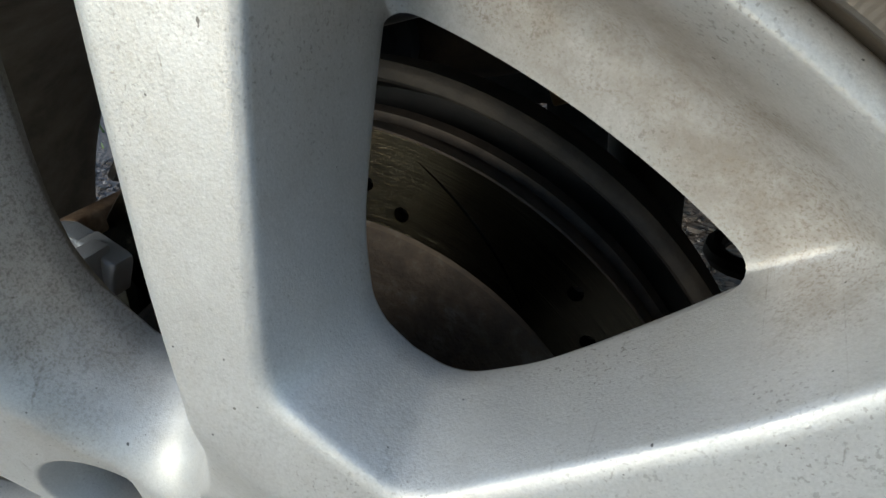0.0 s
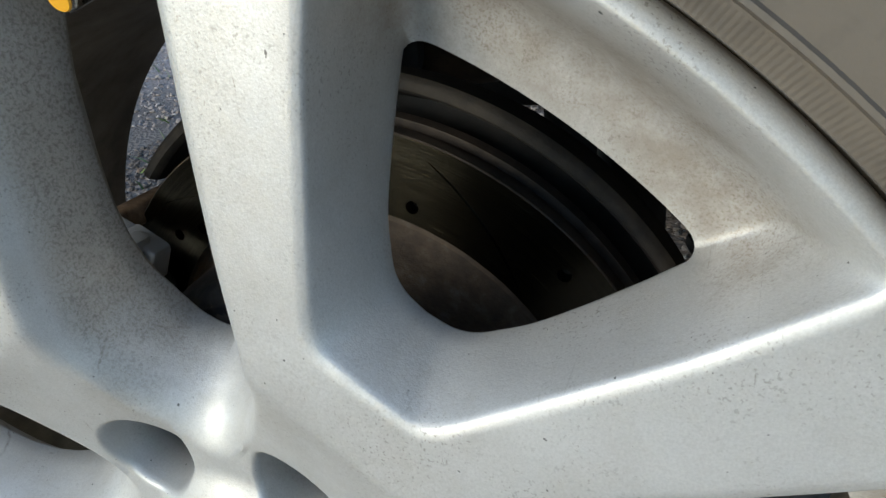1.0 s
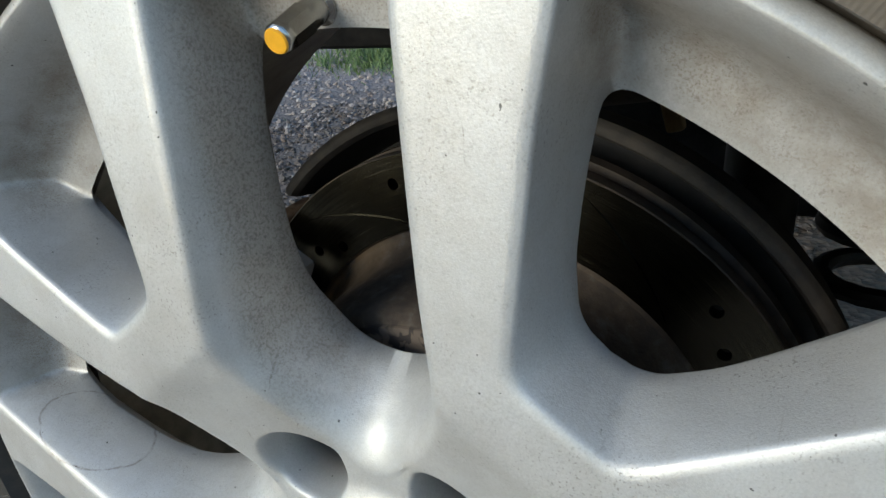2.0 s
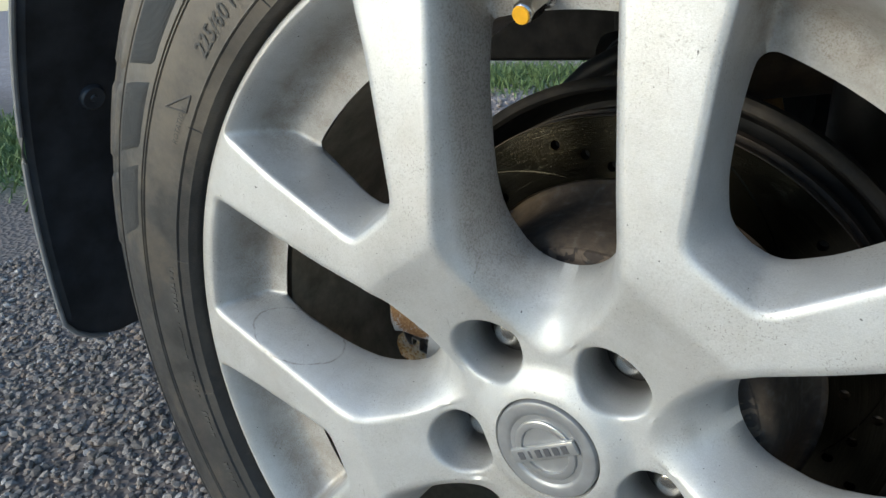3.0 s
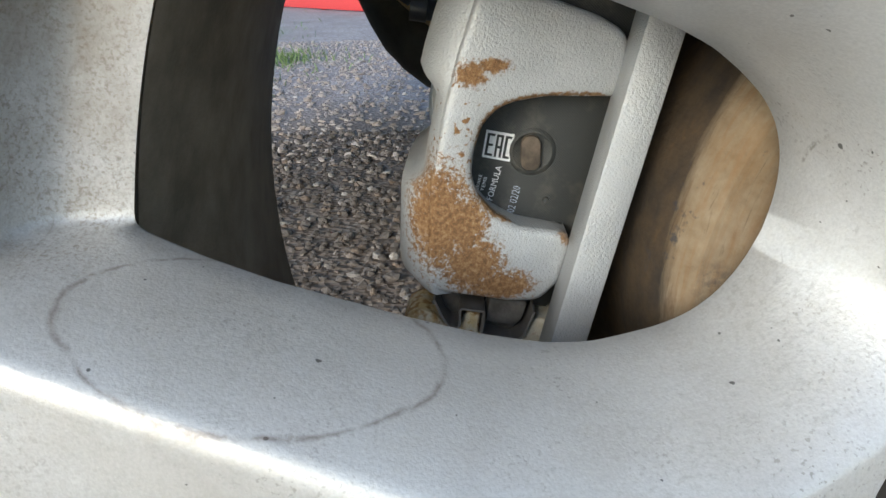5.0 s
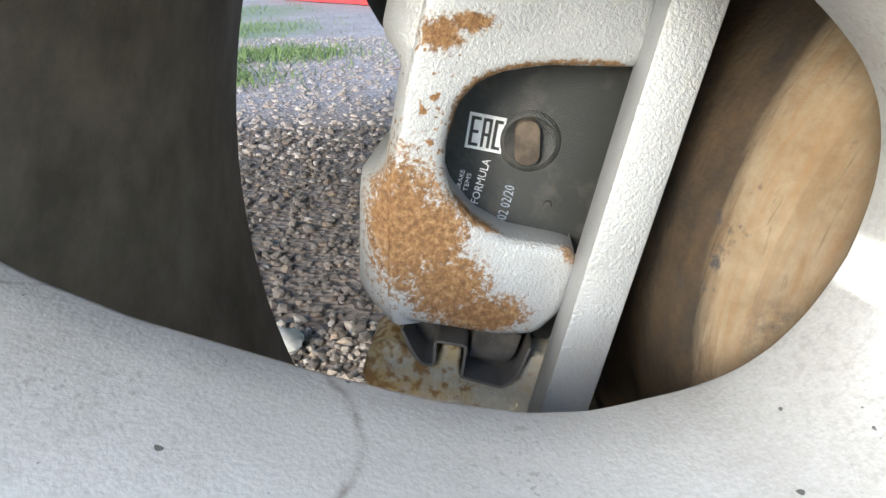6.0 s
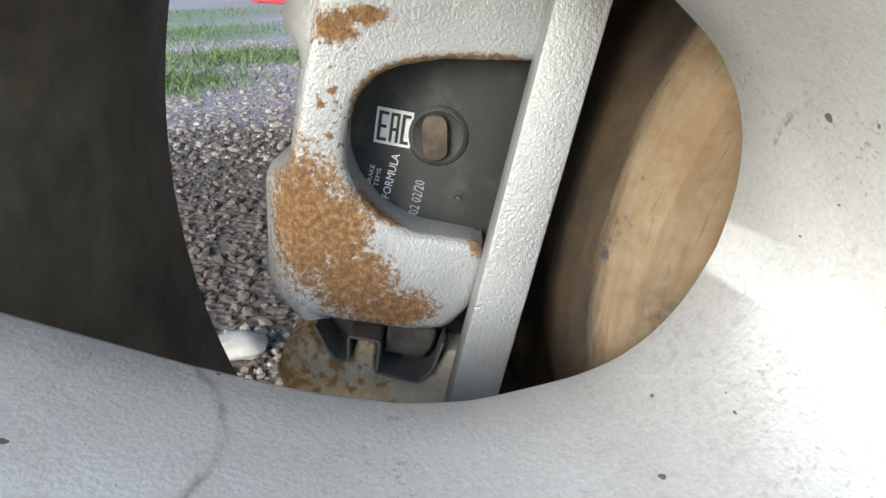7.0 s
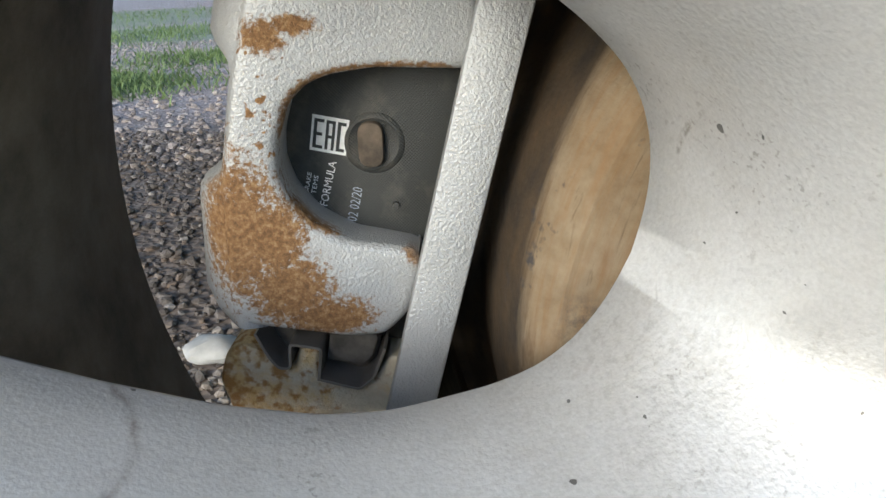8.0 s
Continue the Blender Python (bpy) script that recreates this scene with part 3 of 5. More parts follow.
def roll_off(face, hole, lugs):
    """Outward direction, width and drop of the rounded edge at every point of a window's outline."""
    n = len(face)
    out, width = [], []
    for i, p in enumerate(face):
        t = (face[(i + 1) % n] - face[i - 1]).normalized()
        d = Vector((t.y, -t.x))
        if d.dot(p - hole[i]) < 0:
            d = -d
        out.append(d)
        w = min(EDGE_WIDTH, 0.2453 - p.length, *(0.6 * ((p - Vector(c)).length - LUG_HOLE) for c in lugs))
        width.append(max(0.0005, w))
    for _ in range(6):
        width = [min(width[i], (width[i - 1] + width[i] + width[(i + 1) % n]) / 3) for i in range(n)]
    return out, width, [EDGE_ROUND * w / EDGE_WIDTH for w in width]


def wall_rings(face, hole, axis, hole_y, curve_fn, bm, face_verts, drops, soften=None):
    """Side walls of one window, from its face outline down to the hole and on to the back."""
    loops = [face_verts]
    steps = [0.06, 0.13, 0.21, 0.30, 0.40, 0.52, 0.66, 0.82, 1.0]
    n = len(face)
    for s in steps:
        loop = []
        for i in range(n):
            a, b = curve_fn(i, s)
            p = turn(face[i].lerp(hole[i], a), axis)
            y0 = face_depth(*turn(face[i], axis)) + drops[i]
            loop.append(bm.verts.new((p.x, y0 + (hole_y(i) - y0) * b, p.y)))
        if soften and s < 1:
            deep = [v.co.y for v in loop]
            for _ in range(70):
                deep = [d + (0.25 * deep[i - 1] + 0.25 * deep[(i + 1) % n] - 0.5 * d) * soften(i) for i, d in enumerate(deep)]
            for v, d in zip(loop, deep):
                v.co.y = d
        loops.append(loop)
    for out, dy in ((0.0004, 0.0008), (0.0035, 0.0028), (0.0090, 0.0060)):
        loop = []
        for i in range(n):
            d = (face[i] - hole[i]).normalized()
            p = turn(hole[i] + d * out, axis)
            loop.append(bm.verts.new((p.x, hole_y(i) + dy, p.y)))
        loops.append(loop)
    for p, q in zip(loops, loops[1:]):
        for i in range(n):
            j = (i + 1) % n
            bm.faces.new((p[i], p[j], q[j], q[i]))


def inside(p, loop):
    c, n = False, len(loop)
    for i in range(n):
        a, b = loop[i], loop[i - 1]
        if (a[1] > p[1]) != (b[1] > p[1]) and p[0] < (b[0] - a[0]) * (p[1] - a[1]) / (b[1] - a[1]) + a[0]:
            c = not c
    return c


def wheel_face():
    from mathutils.geometry import delaunay_2d_cdt
    tri_f, tri_h = mirror_loop(TRI_FACE), mirror_loop(TRI_HOLE)
    deep_f, deep_h = mirror_loop(DEEP_FACE), mirror_loop(DEEP_HOLE)
    tri_out, tri_w, tri_drop = roll_off(tri_f, tri_h, [(LUG_R, 0)])
    deep_out, deep_w, deep_drop = roll_off(deep_f, deep_h, [tuple(turn((LUG_R, 0), a)) for a in (-36, 36)])
    # one fifth of the face is meshed at a time
    lug = [(LUG_R + LUG_HOLE * math.cos(k * math.tau / 56), LUG_HOLE * math.sin(k * math.tau / 56)) for k in range(56)]
    bm = bmesh.new()
    for i in range(5):
        ax = TRI_AXES[i]
        loops = [[turn(p + d * w, ax) for p, d, w in zip(tri_f, tri_out, tri_w)], [turn(p, ax) for p in lug]]
        # wedge between the middles of the two neighbouring deep windows
        rolled = [p + d * w for p, d, w in zip(deep_f, deep_out, deep_w)][:len(DEEP_FACE)]
        right = [turn(p, ax - 36) for p in rolled]
        left = [turn(Vector((p[0], -p[1])), ax + 36) for p in rolled]
        inner = [turn(p, ax) for p in arc_points(0.0290, -36, 36, 16)]
        outer = [turn(p, ax) for p in arc_points(0.2455, -36, 36, 110)]
        near = rolled[0].length
        seam = [0.0290 + (near - 0.0290) * k / 7 for k in range(1, 7)]
        bound = [inner[0]] + [turn((r, 0), ax - 36) for r in seam] + list(right) + [p for p in outer] + list(left)[::-1] + [turn((r, 0), ax + 36) for r in seam[::-1]] + inner[::-1][:-1]
        pts, edges = [], []
        for lp in [bound] + loops:
            o = len(pts)
            pts += [Vector(p) for p in lp]
            edges += [(o + k, o + (k + 1) % len(lp)) for k in range(len(lp))]
        holes = loops
        h = 0.0027
        marks = np.array([tuple(p) for p in pts])
        for gx in range(0, 95):
            for gy in range(-56, 57):
                q = turn((0.028 + gx * h + (0.5 * h if gy % 2 else 0), gy * h * 0.87), ax)
                if np.min((marks[:, 0] - q.x) ** 2 + (marks[:, 1] - q.y) ** 2) < 0.0014 ** 2:
                    continue
                if inside(q, bound) and not any(inside(q, lp) for lp in holes):
                    pts.append(q)
        vs, _, fs, _, _, _ = delaunay_2d_cdt(pts, edges, [], 0, 1e-6)
        made = [bm.verts.new((v.x, face_depth(v.x, v.y), v.y)) for v in vs]
        for f in fs:
            p, q, w = (Vector(vs[k]) for k in f)
            if abs((q - p).cross(w - p)) < 1e-8:
                continue
            c = (p + q + w) / 3
            if inside(c, bound) and not any(inside(c, lp) for lp in holes):
                bm.faces.new([made[k] for k in f])

    def edge_strip(face, out, width, drops, axis):
        """The rounded edge of a window, from the flat face to the outline."""
        loops = []
        for t in (1.0, 0.8, 0.6, 0.4, 0.2, 0.0):
            loop = []
            for p, d, w, drop in zip(face, out, width, drops):
                q = turn(p + d * w * t, axis)
                loop.append(bm.verts.new((q.x, face_depth(q.x, q.y) + drop * (1 - t) ** 2, q.y)))
            loops.append(loop)
        n = len(face)
        for a, b in zip(loops, loops[1:]):
            for k in range(n):
                bm.faces.new((a[k], a[(k + 1) % n], b[(k + 1) % n], b[k]))
        return loops[-1]

    nt, nd = len(tri_f), len(deep_f)
    ntf, ndf = len(TRI_FACE), len(DEEP_FACE)

    def rimness(i, n, half_n, start):
        k = i if i < half_n else n - i
        return smooth01((k - start) / 5)

    def valley(i):
        k = i if i < ndf else nd - i
        return 1 - smooth01((k - 12) / 26)

    deep_drop = [d * (1 - valley(i)) for i, d in enumerate(deep_drop)]

    def flank(s):
        return (1 - (1 - s) ** 2.2) * 0.40 + 0.60 * s, s ** 1.15

    def ledge(s):
        return 0.80 * smooth01((s + 0.06) / 0.62) ** 1.1 + 0.20 * s

    def tri_curve(i, s):
        a, b = flank(s)
        w = rimness(i, nt, ntf, 67)
        ra, rb = s, ledge(s)
        return a + (ra - a) * w, b + (rb - b) * w

    def deep_curve(i, s):
        a, b = flank(s)
        w = rimness(i, nd, ndf, 93)
        ra, rb = s, ledge(s)
        a, b = a + (ra - a) * w, b + (rb - b) * w
        v = valley(i)
        va, vb = s, 0.20 * s ** 1.3 + 0.80 * s ** 2.1
        return a + (va - a) * v, b + (vb - b) * v

    def tri_y(i):
        return float(np.interp(tri_h[i].x, (0.147, 0.152, 0.160, 0.170, 0.180, 0.190, 0.200), (0.0220, 0.0238, 0.0270, 0.0302, 0.0332, 0.0355, 0.0377)))

    def deep_y(i):
        return float(np.interp(deep_h[i].x, (0.087, 0.098, 0.105, 0.113, 0.122, 0.135, 0.150, 0.175, 0.190, 0.206), (0.0430, 0.0412, 0.0390, 0.0354, 0.0324, 0.0301, 0.0290, 0.0288, 0.0310, 0.0355)))

    for ax in TRI_AXES:
        wall_rings(tri_f, tri_h, ax, tri_y, tri_curve, bm, edge_strip(tri_f, tri_out, tri_w, tri_drop, ax), tri_drop)
    for ax in DEEP_AXES:
        wall_rings(deep_f, deep_h, ax, deep_y, deep_curve, bm, edge_strip(deep_f, deep_out, deep_w, deep_drop, ax), deep_drop, valley)
    # lug wells: rounded lip, tapering bore, flat seat
    for ax in TRI_AXES:
        rings = []
        for rr, dy in ((LUG_HOLE, 0.0), (LUG_HOLE - 0.0007, 0.0003), (LUG_HOLE - 0.0013, 0.0009), (LUG_HOLE - 0.0018, 0.0018), (LUG_HOLE - 0.0022, 0.0032), (LUG_HOLE - 0.0025, 0.0060), (0.0158, None), (0.0145, 0.046), (0.004, 0.0465)):
            ring = []
            for k in range(56):
                p = turn((LUG_R + rr * math.cos(k * math.tau / 56), rr * math.sin(k * math.tau / 56)), ax)
                top = face_depth(*turn((LUG_R + LUG_HOLE * math.cos(k * math.tau / 56), LUG_HOLE * math.sin(k * math.tau / 56)), ax))
                y = 0.034 if dy is None else (dy if dy > 0.02 else top + dy)
                ring.append(bm.verts.new((p.x, y, p.y)))
            rings.append(ring)
        for p, q in zip(rings, rings[1:]):
            for k in range(56):
                bm.faces.new((p[k], p[(k + 1) % 56], q[(k + 1) % 56], q[k]))
    # outer lip of the face
    prof = [(0.2455, None), (0.2475, 0.0008), (0.2488, 0.0022), (0.2494, 0.0045), (0.2494, 0.008), (0.2440, 0.012)]
    prev = None
    for r, dy in prof:
        ring = []
        for k in range(550):
            a = k * math.tau / 550 + radians(18)
            x, z = r * math.cos(a), r * math.sin(a)
            y = face_depth(x, z) if dy is None else face_depth(0.2455 * math.cos(a), 0.2455 * math.sin(a)) + dy
            ring.append(bm.verts.new((x, y, z)))
        if prev:
            for k in range(550):
                bm.faces.new((prev[k], prev[(k + 1) % 550], ring[(k + 1) % 550], ring[k]))
        prev = ring
    # bore behind the centre cap
    rings = []
    for r, y in ((0.0290, None), (0.0285, 0.0015), (0.0283, 0.006), (0.0280, 0.03)):
        rings.append([])
        for k in range(80):
            a = k * math.tau / 80 + radians(18)
            x, z = r * math.cos(a), r * math.sin(a)
            rings[-1].append(bm.verts.new((x, face_depth(x, z) + (y or 0), z)))
    for p, q in zip(rings, rings[1:]):
        for k in range(80):
            bm.faces.new((p[k], p[(k + 1) % 80], q[(k + 1) % 80], q[k]))
    bmesh.ops.remove_doubles(bm, verts=bm.verts, dist=0.00012)
    return bm


wheel = empty("car_wheel", HUB, "silver alloy car wheel with paired spokes and worn black tyre", "car wheel")
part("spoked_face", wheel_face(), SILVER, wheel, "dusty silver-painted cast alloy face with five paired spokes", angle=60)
barrel = lathe([(0.2440, 0.012), (0.2425, 0.0440), (0.2130, 0.0440), (0.2095, 0.0420), (0.2085, 0.055), (0.2065, 0.085), (0.2080, 0.115), (0.2120, 0.150), (0.2150, 0.172), (0.2190, 0.178), (0.2270, 0.180), (0.2330, 0.177),
                (0.2330, 0.172), (0.2240, 0.170), (0.2150, 0.120), (0.2130, 0.080), (0.2200, 0.055), (0.2450, 0.050)], 160, closed=True)
part("rim_barrel", barrel, BARREL, wheel, "grimy grey inside of the rim barrel")

# centre cap with a ring and bar badge
cap = part("center_cap", lathe([(0.0, 0.0074), (0.0200, 0.0075), (0.0208, 0.0067), (0.0222, 0.0064), (0.0262, 0.0062), (0.0272, 0.0066), (0.0278, 0.0078), (0.0278, 0.016)], 72), CAPGREY, wheel, "round grey plastic centre cap")
part("badge_ring", lathe([(0.0128, 0.0078), (0.0132, 0.0061), (0.0160, 0.0059), (0.0168, 0.0063), (0.0171, 0.0078)], 64), EMBLEM, cap, "raised satin ring")
TILT = 27
bar_bm = move(box(0.0395, 0.0028, 0.0078, 0.0007), pose(0.0, 0.0060, 0.0, 0, -TILT, 0))
part("badge_bar", bar_bm, EMBLEM, cap, "raised satin bar across the ring")
for k in range(6):
    m = pose(0, 0.00445, 0, 0, -TILT, 0) @ pose(-0.0135 + 0.0054 * k, 0, 0)
    part("badge_mark", move(box((0.0036, 0.0013, 0.0034, 0.0034, 0.0036, 0.0036)[k], 0.0004, 0.0044, 0.0001, 1), m), INK, cap, "dark inlaid mark")

# lug nuts: round chromed heads on a hex body
for ax in TRI_AXES:
    c = turn((LUG_R, 0), ax)
    nut = lathe([(0.0, 0.0300), (0.0052, 0.0301), (0.0060, 0.0306), (0.0066, 0.0312), (0.0078, 0.0325), (0.0083, 0.0340), (0.0084, 0.0380), (0.0086, 0.0400), (0.0090, 0.0470)], 36)
    # near-black seat colour stands in for the shade round the nut
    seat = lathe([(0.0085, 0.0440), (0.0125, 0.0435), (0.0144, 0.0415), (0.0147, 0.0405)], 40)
    part("lug_seat", move(seat, Matrix.Translation((c.x, 0, c.y))), BLACK_STEEL, wheel, "conical nut seat, coloured dark for the shade in its well")
    part("lug_nut", move(nut, Matrix.Translation((c.x, 0, c.y))), CHROME, wheel, "chromed round-headed lug nut")

# tyre valve with a yellow cap, on the rim inside the upper window
valve_at, valve_dir = Vector((-0.0052, 0.0130, 0.2080)), Vector((0.00, -1.0, -0.30)).normalized()
vm = Matrix.Translation(valve_at) @ (valve_dir).to_track_quat("-Y", "Z").to_matrix().to_4x4()
valve = part("valve_stem", move(lathe([(0.0, 0.012), (0.0042, 0.012), (0.0046, 0.014), (0.0046, 0.020), (0.0062, 0.021), (0.0062, 0.027), (0.0045, 0.028), (0.0045, 0.046)], 24), vm), CHROME, wheel, "metal tyre valve stem")
part("valve_cap", move(lathe([(0.0, -0.0008), (0.0036, -0.0008), (0.0040, -0.0002), (0.0044, 0.0000), (0.0049, 0.0008), (0.0051, 0.003), (0.0054, 0.0125), (0.0045, 0.0130)], 8), vm), CHROME, valve, "silver valve cap")
part("valve_cap_top", move(lathe([(0.0, -0.0014), (0.0036, -0.0013), (0.0040, -0.0007)], 24), vm), YELLOW, valve, "yellow end of the valve cap")

# ---- tyre ----
TYRE = [(0.2330, 0.1700), (0.2420, 0.1840), (0.2650, 0.1980), (0.3000, 0.2030), (0.3300, 0.1970), (0.3480, 0.1870), (0.3575, 0.1700), (0.3625, 0.1500), (0.3636, 0.0960), (0.3625, 0.0500), (0.3612, 0.0340), (0.3590, 0.0225),
        (0.3535, 0.0130), (0.3450, 0.0060), (0.3300, -0.0020), (0.3228, -0.0046), (0.3223, -0.0058), (0.3216, -0.0058), (0.3211, -0.0052), (0.3160, -0.0068), (0.3010, -0.0098), (0.2922, -0.0107), (0.2917, -0.0116), (0.2909, -0.0116), (0.2905, -0.0106),
        (0.2900, -0.0106), (0.2896, -0.0115), (0.2889, -0.0115), (0.2884, -0.0106), (0.2840, -0.0106), (0.2740, -0.0098), (0.2660, -0.0092), (0.2606, -0.0086), (0.2601, -0.0098), (0.2591, -0.0098), (0.2584, -0.0084),
        (0.2578, -0.0083), (0.2540, -0.0062), (0.2528, -0.0060), (0.2522, -0.0040), (0.2516, 0.0010), (0.2506, 0.0090), (0.2440, 0.0150)]
tyre = part("tyre", lathe(TYRE, 256), RUBBER, wheel, "black rubber tyre, dusty sidewall", angle=50)


def side_depth(r):
    for (ra, ya), (rb, yb) in zip(TYRE[9:], TYRE[10:]):
        if rb <= r <= ra:
            return ya + (yb - ya) * (ra - r) / max(1e-9, ra - rb)
    return -0.01


def side_patch(name, corners, lift, material, label, nr=8, na=14):
    """A raised panel on the sidewall between two radii and two skewed angles."""
    (r0, a00, a01), (r1, a10, a11) = corners
    bm = bmesh.new()
    g = []
    for i in range(nr + 1):
        t = i / nr
        r = r0 + (r1 - r0) * t
        row = []
        for j in range(na + 1):
            s = j / na
            a = radians((a00 + (a10 - a00) * t) * (1 - s) + (a01 + (a11 - a01) * t) * s)
            rim_edge = i in (0, nr) or j in (0, na)
            row.append(bm.verts.new((r * math.cos(a), side_depth(r) - (-0.0002 if rim_edge else lift), r * math.sin(a))))
        g.append(row)
    for i in range(nr):
        for j in range(na):
            bm.faces.new((g[i][j], g[i][j + 1], g[i + 1][j + 1], g[i + 1][j]))
    return part(name, bm, material, tyre, label)


for k in range(31):
    a = 141.8 + k * 360 / 31
    if 40 < a % 360 < 158:
        side_patch("shoulder_panel", ((0.2950, a, a + 9.5), (0.3205, a + 3.8, a + 13.2)), 0.0006, RIBBED, "fine-ribbed shoulder panel")
        side_patch("shoulder_lug", ((0.3240, a + 4.4, a + 14.6), (0.3500, a + 7.4, a + 17.0)), 0.0016, RUBBER, "smooth tread shoulder lug")


def on_side(p, angle, radius, flip=1):
    """Lay a flat (x, y) along the sidewall: x runs round the tyre, y outwards."""
    r = radius + p[1] * flip
    a = radians(angle) - p[0] * flip / radius
    return Vector((r * math.cos(a), side_depth(r) - 0.0008, r * math.sin(a)))


def side_text(text, size, angle, radius, label):
    vs, fs = letters(text, size)
    return raw("moulded_lettering", [on_side(v, angle, radius) for v in vs], fs, LETTER, tyre, label)


side_text("225/60 R18", 0.0128, 126.7, 0.2695, "moulded size lettering")
side_text("ROTATION", 0.0052, 143.8, 0.2672, "moulded word on the sidewall")
tri_mark = [(0.2795, 142.9), (0.2655, 138.8), (0.2650, 141.4)]
for (ra, aa), (rb, ab) in zip(tri_mark, tri_mark[1:] + tri_mark[:1]):
    pts = []
    for i in range(7):
        t = i / 6
        r, a = ra + (rb - ra) * t, radians(aa + (ab - aa) * t)
        pts.append((r * math.cos(a), side_depth(r) - 0.0002, r * math.sin(a)))
    part("arrow_ridge", tube(pts, 0.0005, 6), LETTER, tyre, "moulded direction arrow")
for a in (98.5, 120.7, 142.8, 164.8, 187.5, 209.0):
    pts = [((0.2530 + 0.0070 * i / 5) * math.cos(radians(a)), side_depth(0.2530 + 0.0070 * i / 5) - 0.0001, (0.2530 + 0.0070 * i / 5) * math.sin(radians(a))) for i in range(6)]
    part("mould_seam", tube(pts, 0.0005, 6), LETTER, tyre, "thin mould seam across the rim band")
# lettering too worn to read: plain raised bars
bar_rng = random.Random(8)
for a0, r0, n, step, high in ((166.6, 0.2668, 9, 0.88, 0.0021), (175.8, 0.2668, 14, 0.45, 0.0012), (184.0, 0.2668, 6, 0.80, 0.0021), (191.0, 0.2670, 5, 0.95, 0.0024), (110, 0.2680, 8, 0.8, 0.0021), (200, 0.2680, 6, 0.8, 0.0021), (60, 0.2680, 10, 0.8, 0.0021), (40, 0.2680, 9, 0.8, 0.0021)):
    for k in range(n):
        a = a0 + k * step
        w = bar_rng.uniform(0.22, 0.62) * step * 0.0046
        tall = high * bar_rng.uniform(0.55, 1.0)
        vs = [on_side((sx * w / 2, sy * tall), a + bar_rng.uniform(-0.12, 0.12), r0 + bar_rng.uniform(-0.0004, 0.0004)) for sx, sy in ((-1, -1), (1, -1), (1, 1), (-1, 1))]
        vs = [v + Vector((0, 0.0003, 0)) for v in vs] + [v + Vector((0, 0.0009, 0)) for v in vs]
        raw("moulded_bar", vs, [(0, 1, 2, 3), (0, 4, 5, 1), (1, 5, 6, 2), (2, 6, 7, 3), (3, 7, 4, 0)], LETTER, tyre, smooth=False)
# rubber moulding hairs at the shoulder
for k in range(46):
    a = radians(120 + k * 2.6 + bar_rng.uniform(-0.6, 0.6))
    r = 0.3560
    p = Vector((r * math.cos(a), 0.018, r * math.sin(a)))
    q = p + Vector((math.cos(a) * 0.0035, -0.001, math.sin(a) * 0.0035 + bar_rng.uniform(-0.002, 0.002)))
    part("moulding_hair", tube([p, q], [0.0004, 0.0002], 5), RUBBER, tyre)

# ---- brake disc, drilled and slotted ----
disc_thing = empty("brake_disc", HUB, "drilled and slotted steel brake disc with rusty hat", "brake disc")


def drilled_face():
    from mathutils.geometry import delaunay_2d_cdt
    r0, r1 = 0.1120, 0.1470
    holes = []
    for a in (4.5, 26.6, 70.4, 92.3, 128.2, 150.2, 194.0, 216.0, 260.0, 282.0, 326.0, 345.0):
        for r, da in ((0.1190, 0.0), (0.1262, 7.05), (0.1345, 14.5)):
            holes.append([(r * math.cos(radians(a + da)) + 0.0029 * math.cos(k * math.tau / 14), r * math.sin(radians(a + da)) + 0.0029 * math.sin(k * math.tau / 14)) for k in range(14)])
    for a in (44.2, 106.4, 167.0, 226.0, 285.0, 345.5):
        mid = [(0.1150 + 0.0256 * t, a + 25.2 * t) for t in [i / 20 for i in range(21)]]
        half = [0.0004 + 0.0010 * math.sin(math.pi * i / 20) ** 0.6 for i in range(21)]
        one = [(r * math.cos(radians(b) - w / r), r * math.sin(radians(b) - w / r)) for (r, b), w in zip(mid, half)]
        two = [(r * math.cos(radians(b) + w / r), r * math.sin(radians(b) + w / r)) for (r, b), w in zip(mid, half)]
        holes.append(one + two[::-1])
    pts, edges = [], []
    rings = [arc_points(r1, 0, 360, 240)[:-1], arc_points(r0, 0, 360, 200)[:-1]]
    for lp in rings + holes:
        o = len(pts)
        pts += [Vector(p) for p in lp]
        edges += [(o + k, o + (k + 1) % len(lp)) for k in range(len(lp))]
    for r in (0.1175, 0.1230, 0.1285, 0.1340, 0.1395, 0.1435):
        pts += [Vector(p) for p in arc_points(r, 0.3, 360.3, 130)[:-1] if not any(inside(p, h) for h in holes)]
    vs, _, fs, _, _, _ = delaunay_2d_cdt(pts, edges, [], 0, 1e-6)
    bm = bmesh.new()
    made = [bm.verts.new((v.x, 0.1060, v.y)) for v in vs]
    for f in fs:
        c = sum((Vector(vs[k]) for k in f), Vector((0, 0))) / 3
        if r0 * 0.999 < c.length < r1 and not any(inside(c, h) for h in holes):
            bm.faces.new([made[k] for k in f])
    for h in holes:
        depth = 0.0065 if len(h) == 14 else 0.0012
        top = [bm.verts.new((x, 0.1060, z)) for x, z in h]
        low = [bm.verts.new((x, 0.1060 + depth, z)) for x, z in h]
        for k in range(len(h)):
            bm.faces.new((top[k], top[(k + 1) % len(h)], low[(k + 1) % len(h)], low[k]))
        if len(h) > 14:
            m = len(h) // 2
            for k in range(m - 1):
                bm.faces.new((low[k], low[k + 1], low[-k - 2], low[-k - 1]))
    bmesh.ops.remove_doubles(bm, verts=bm.verts, dist=1e-5)
    return bm


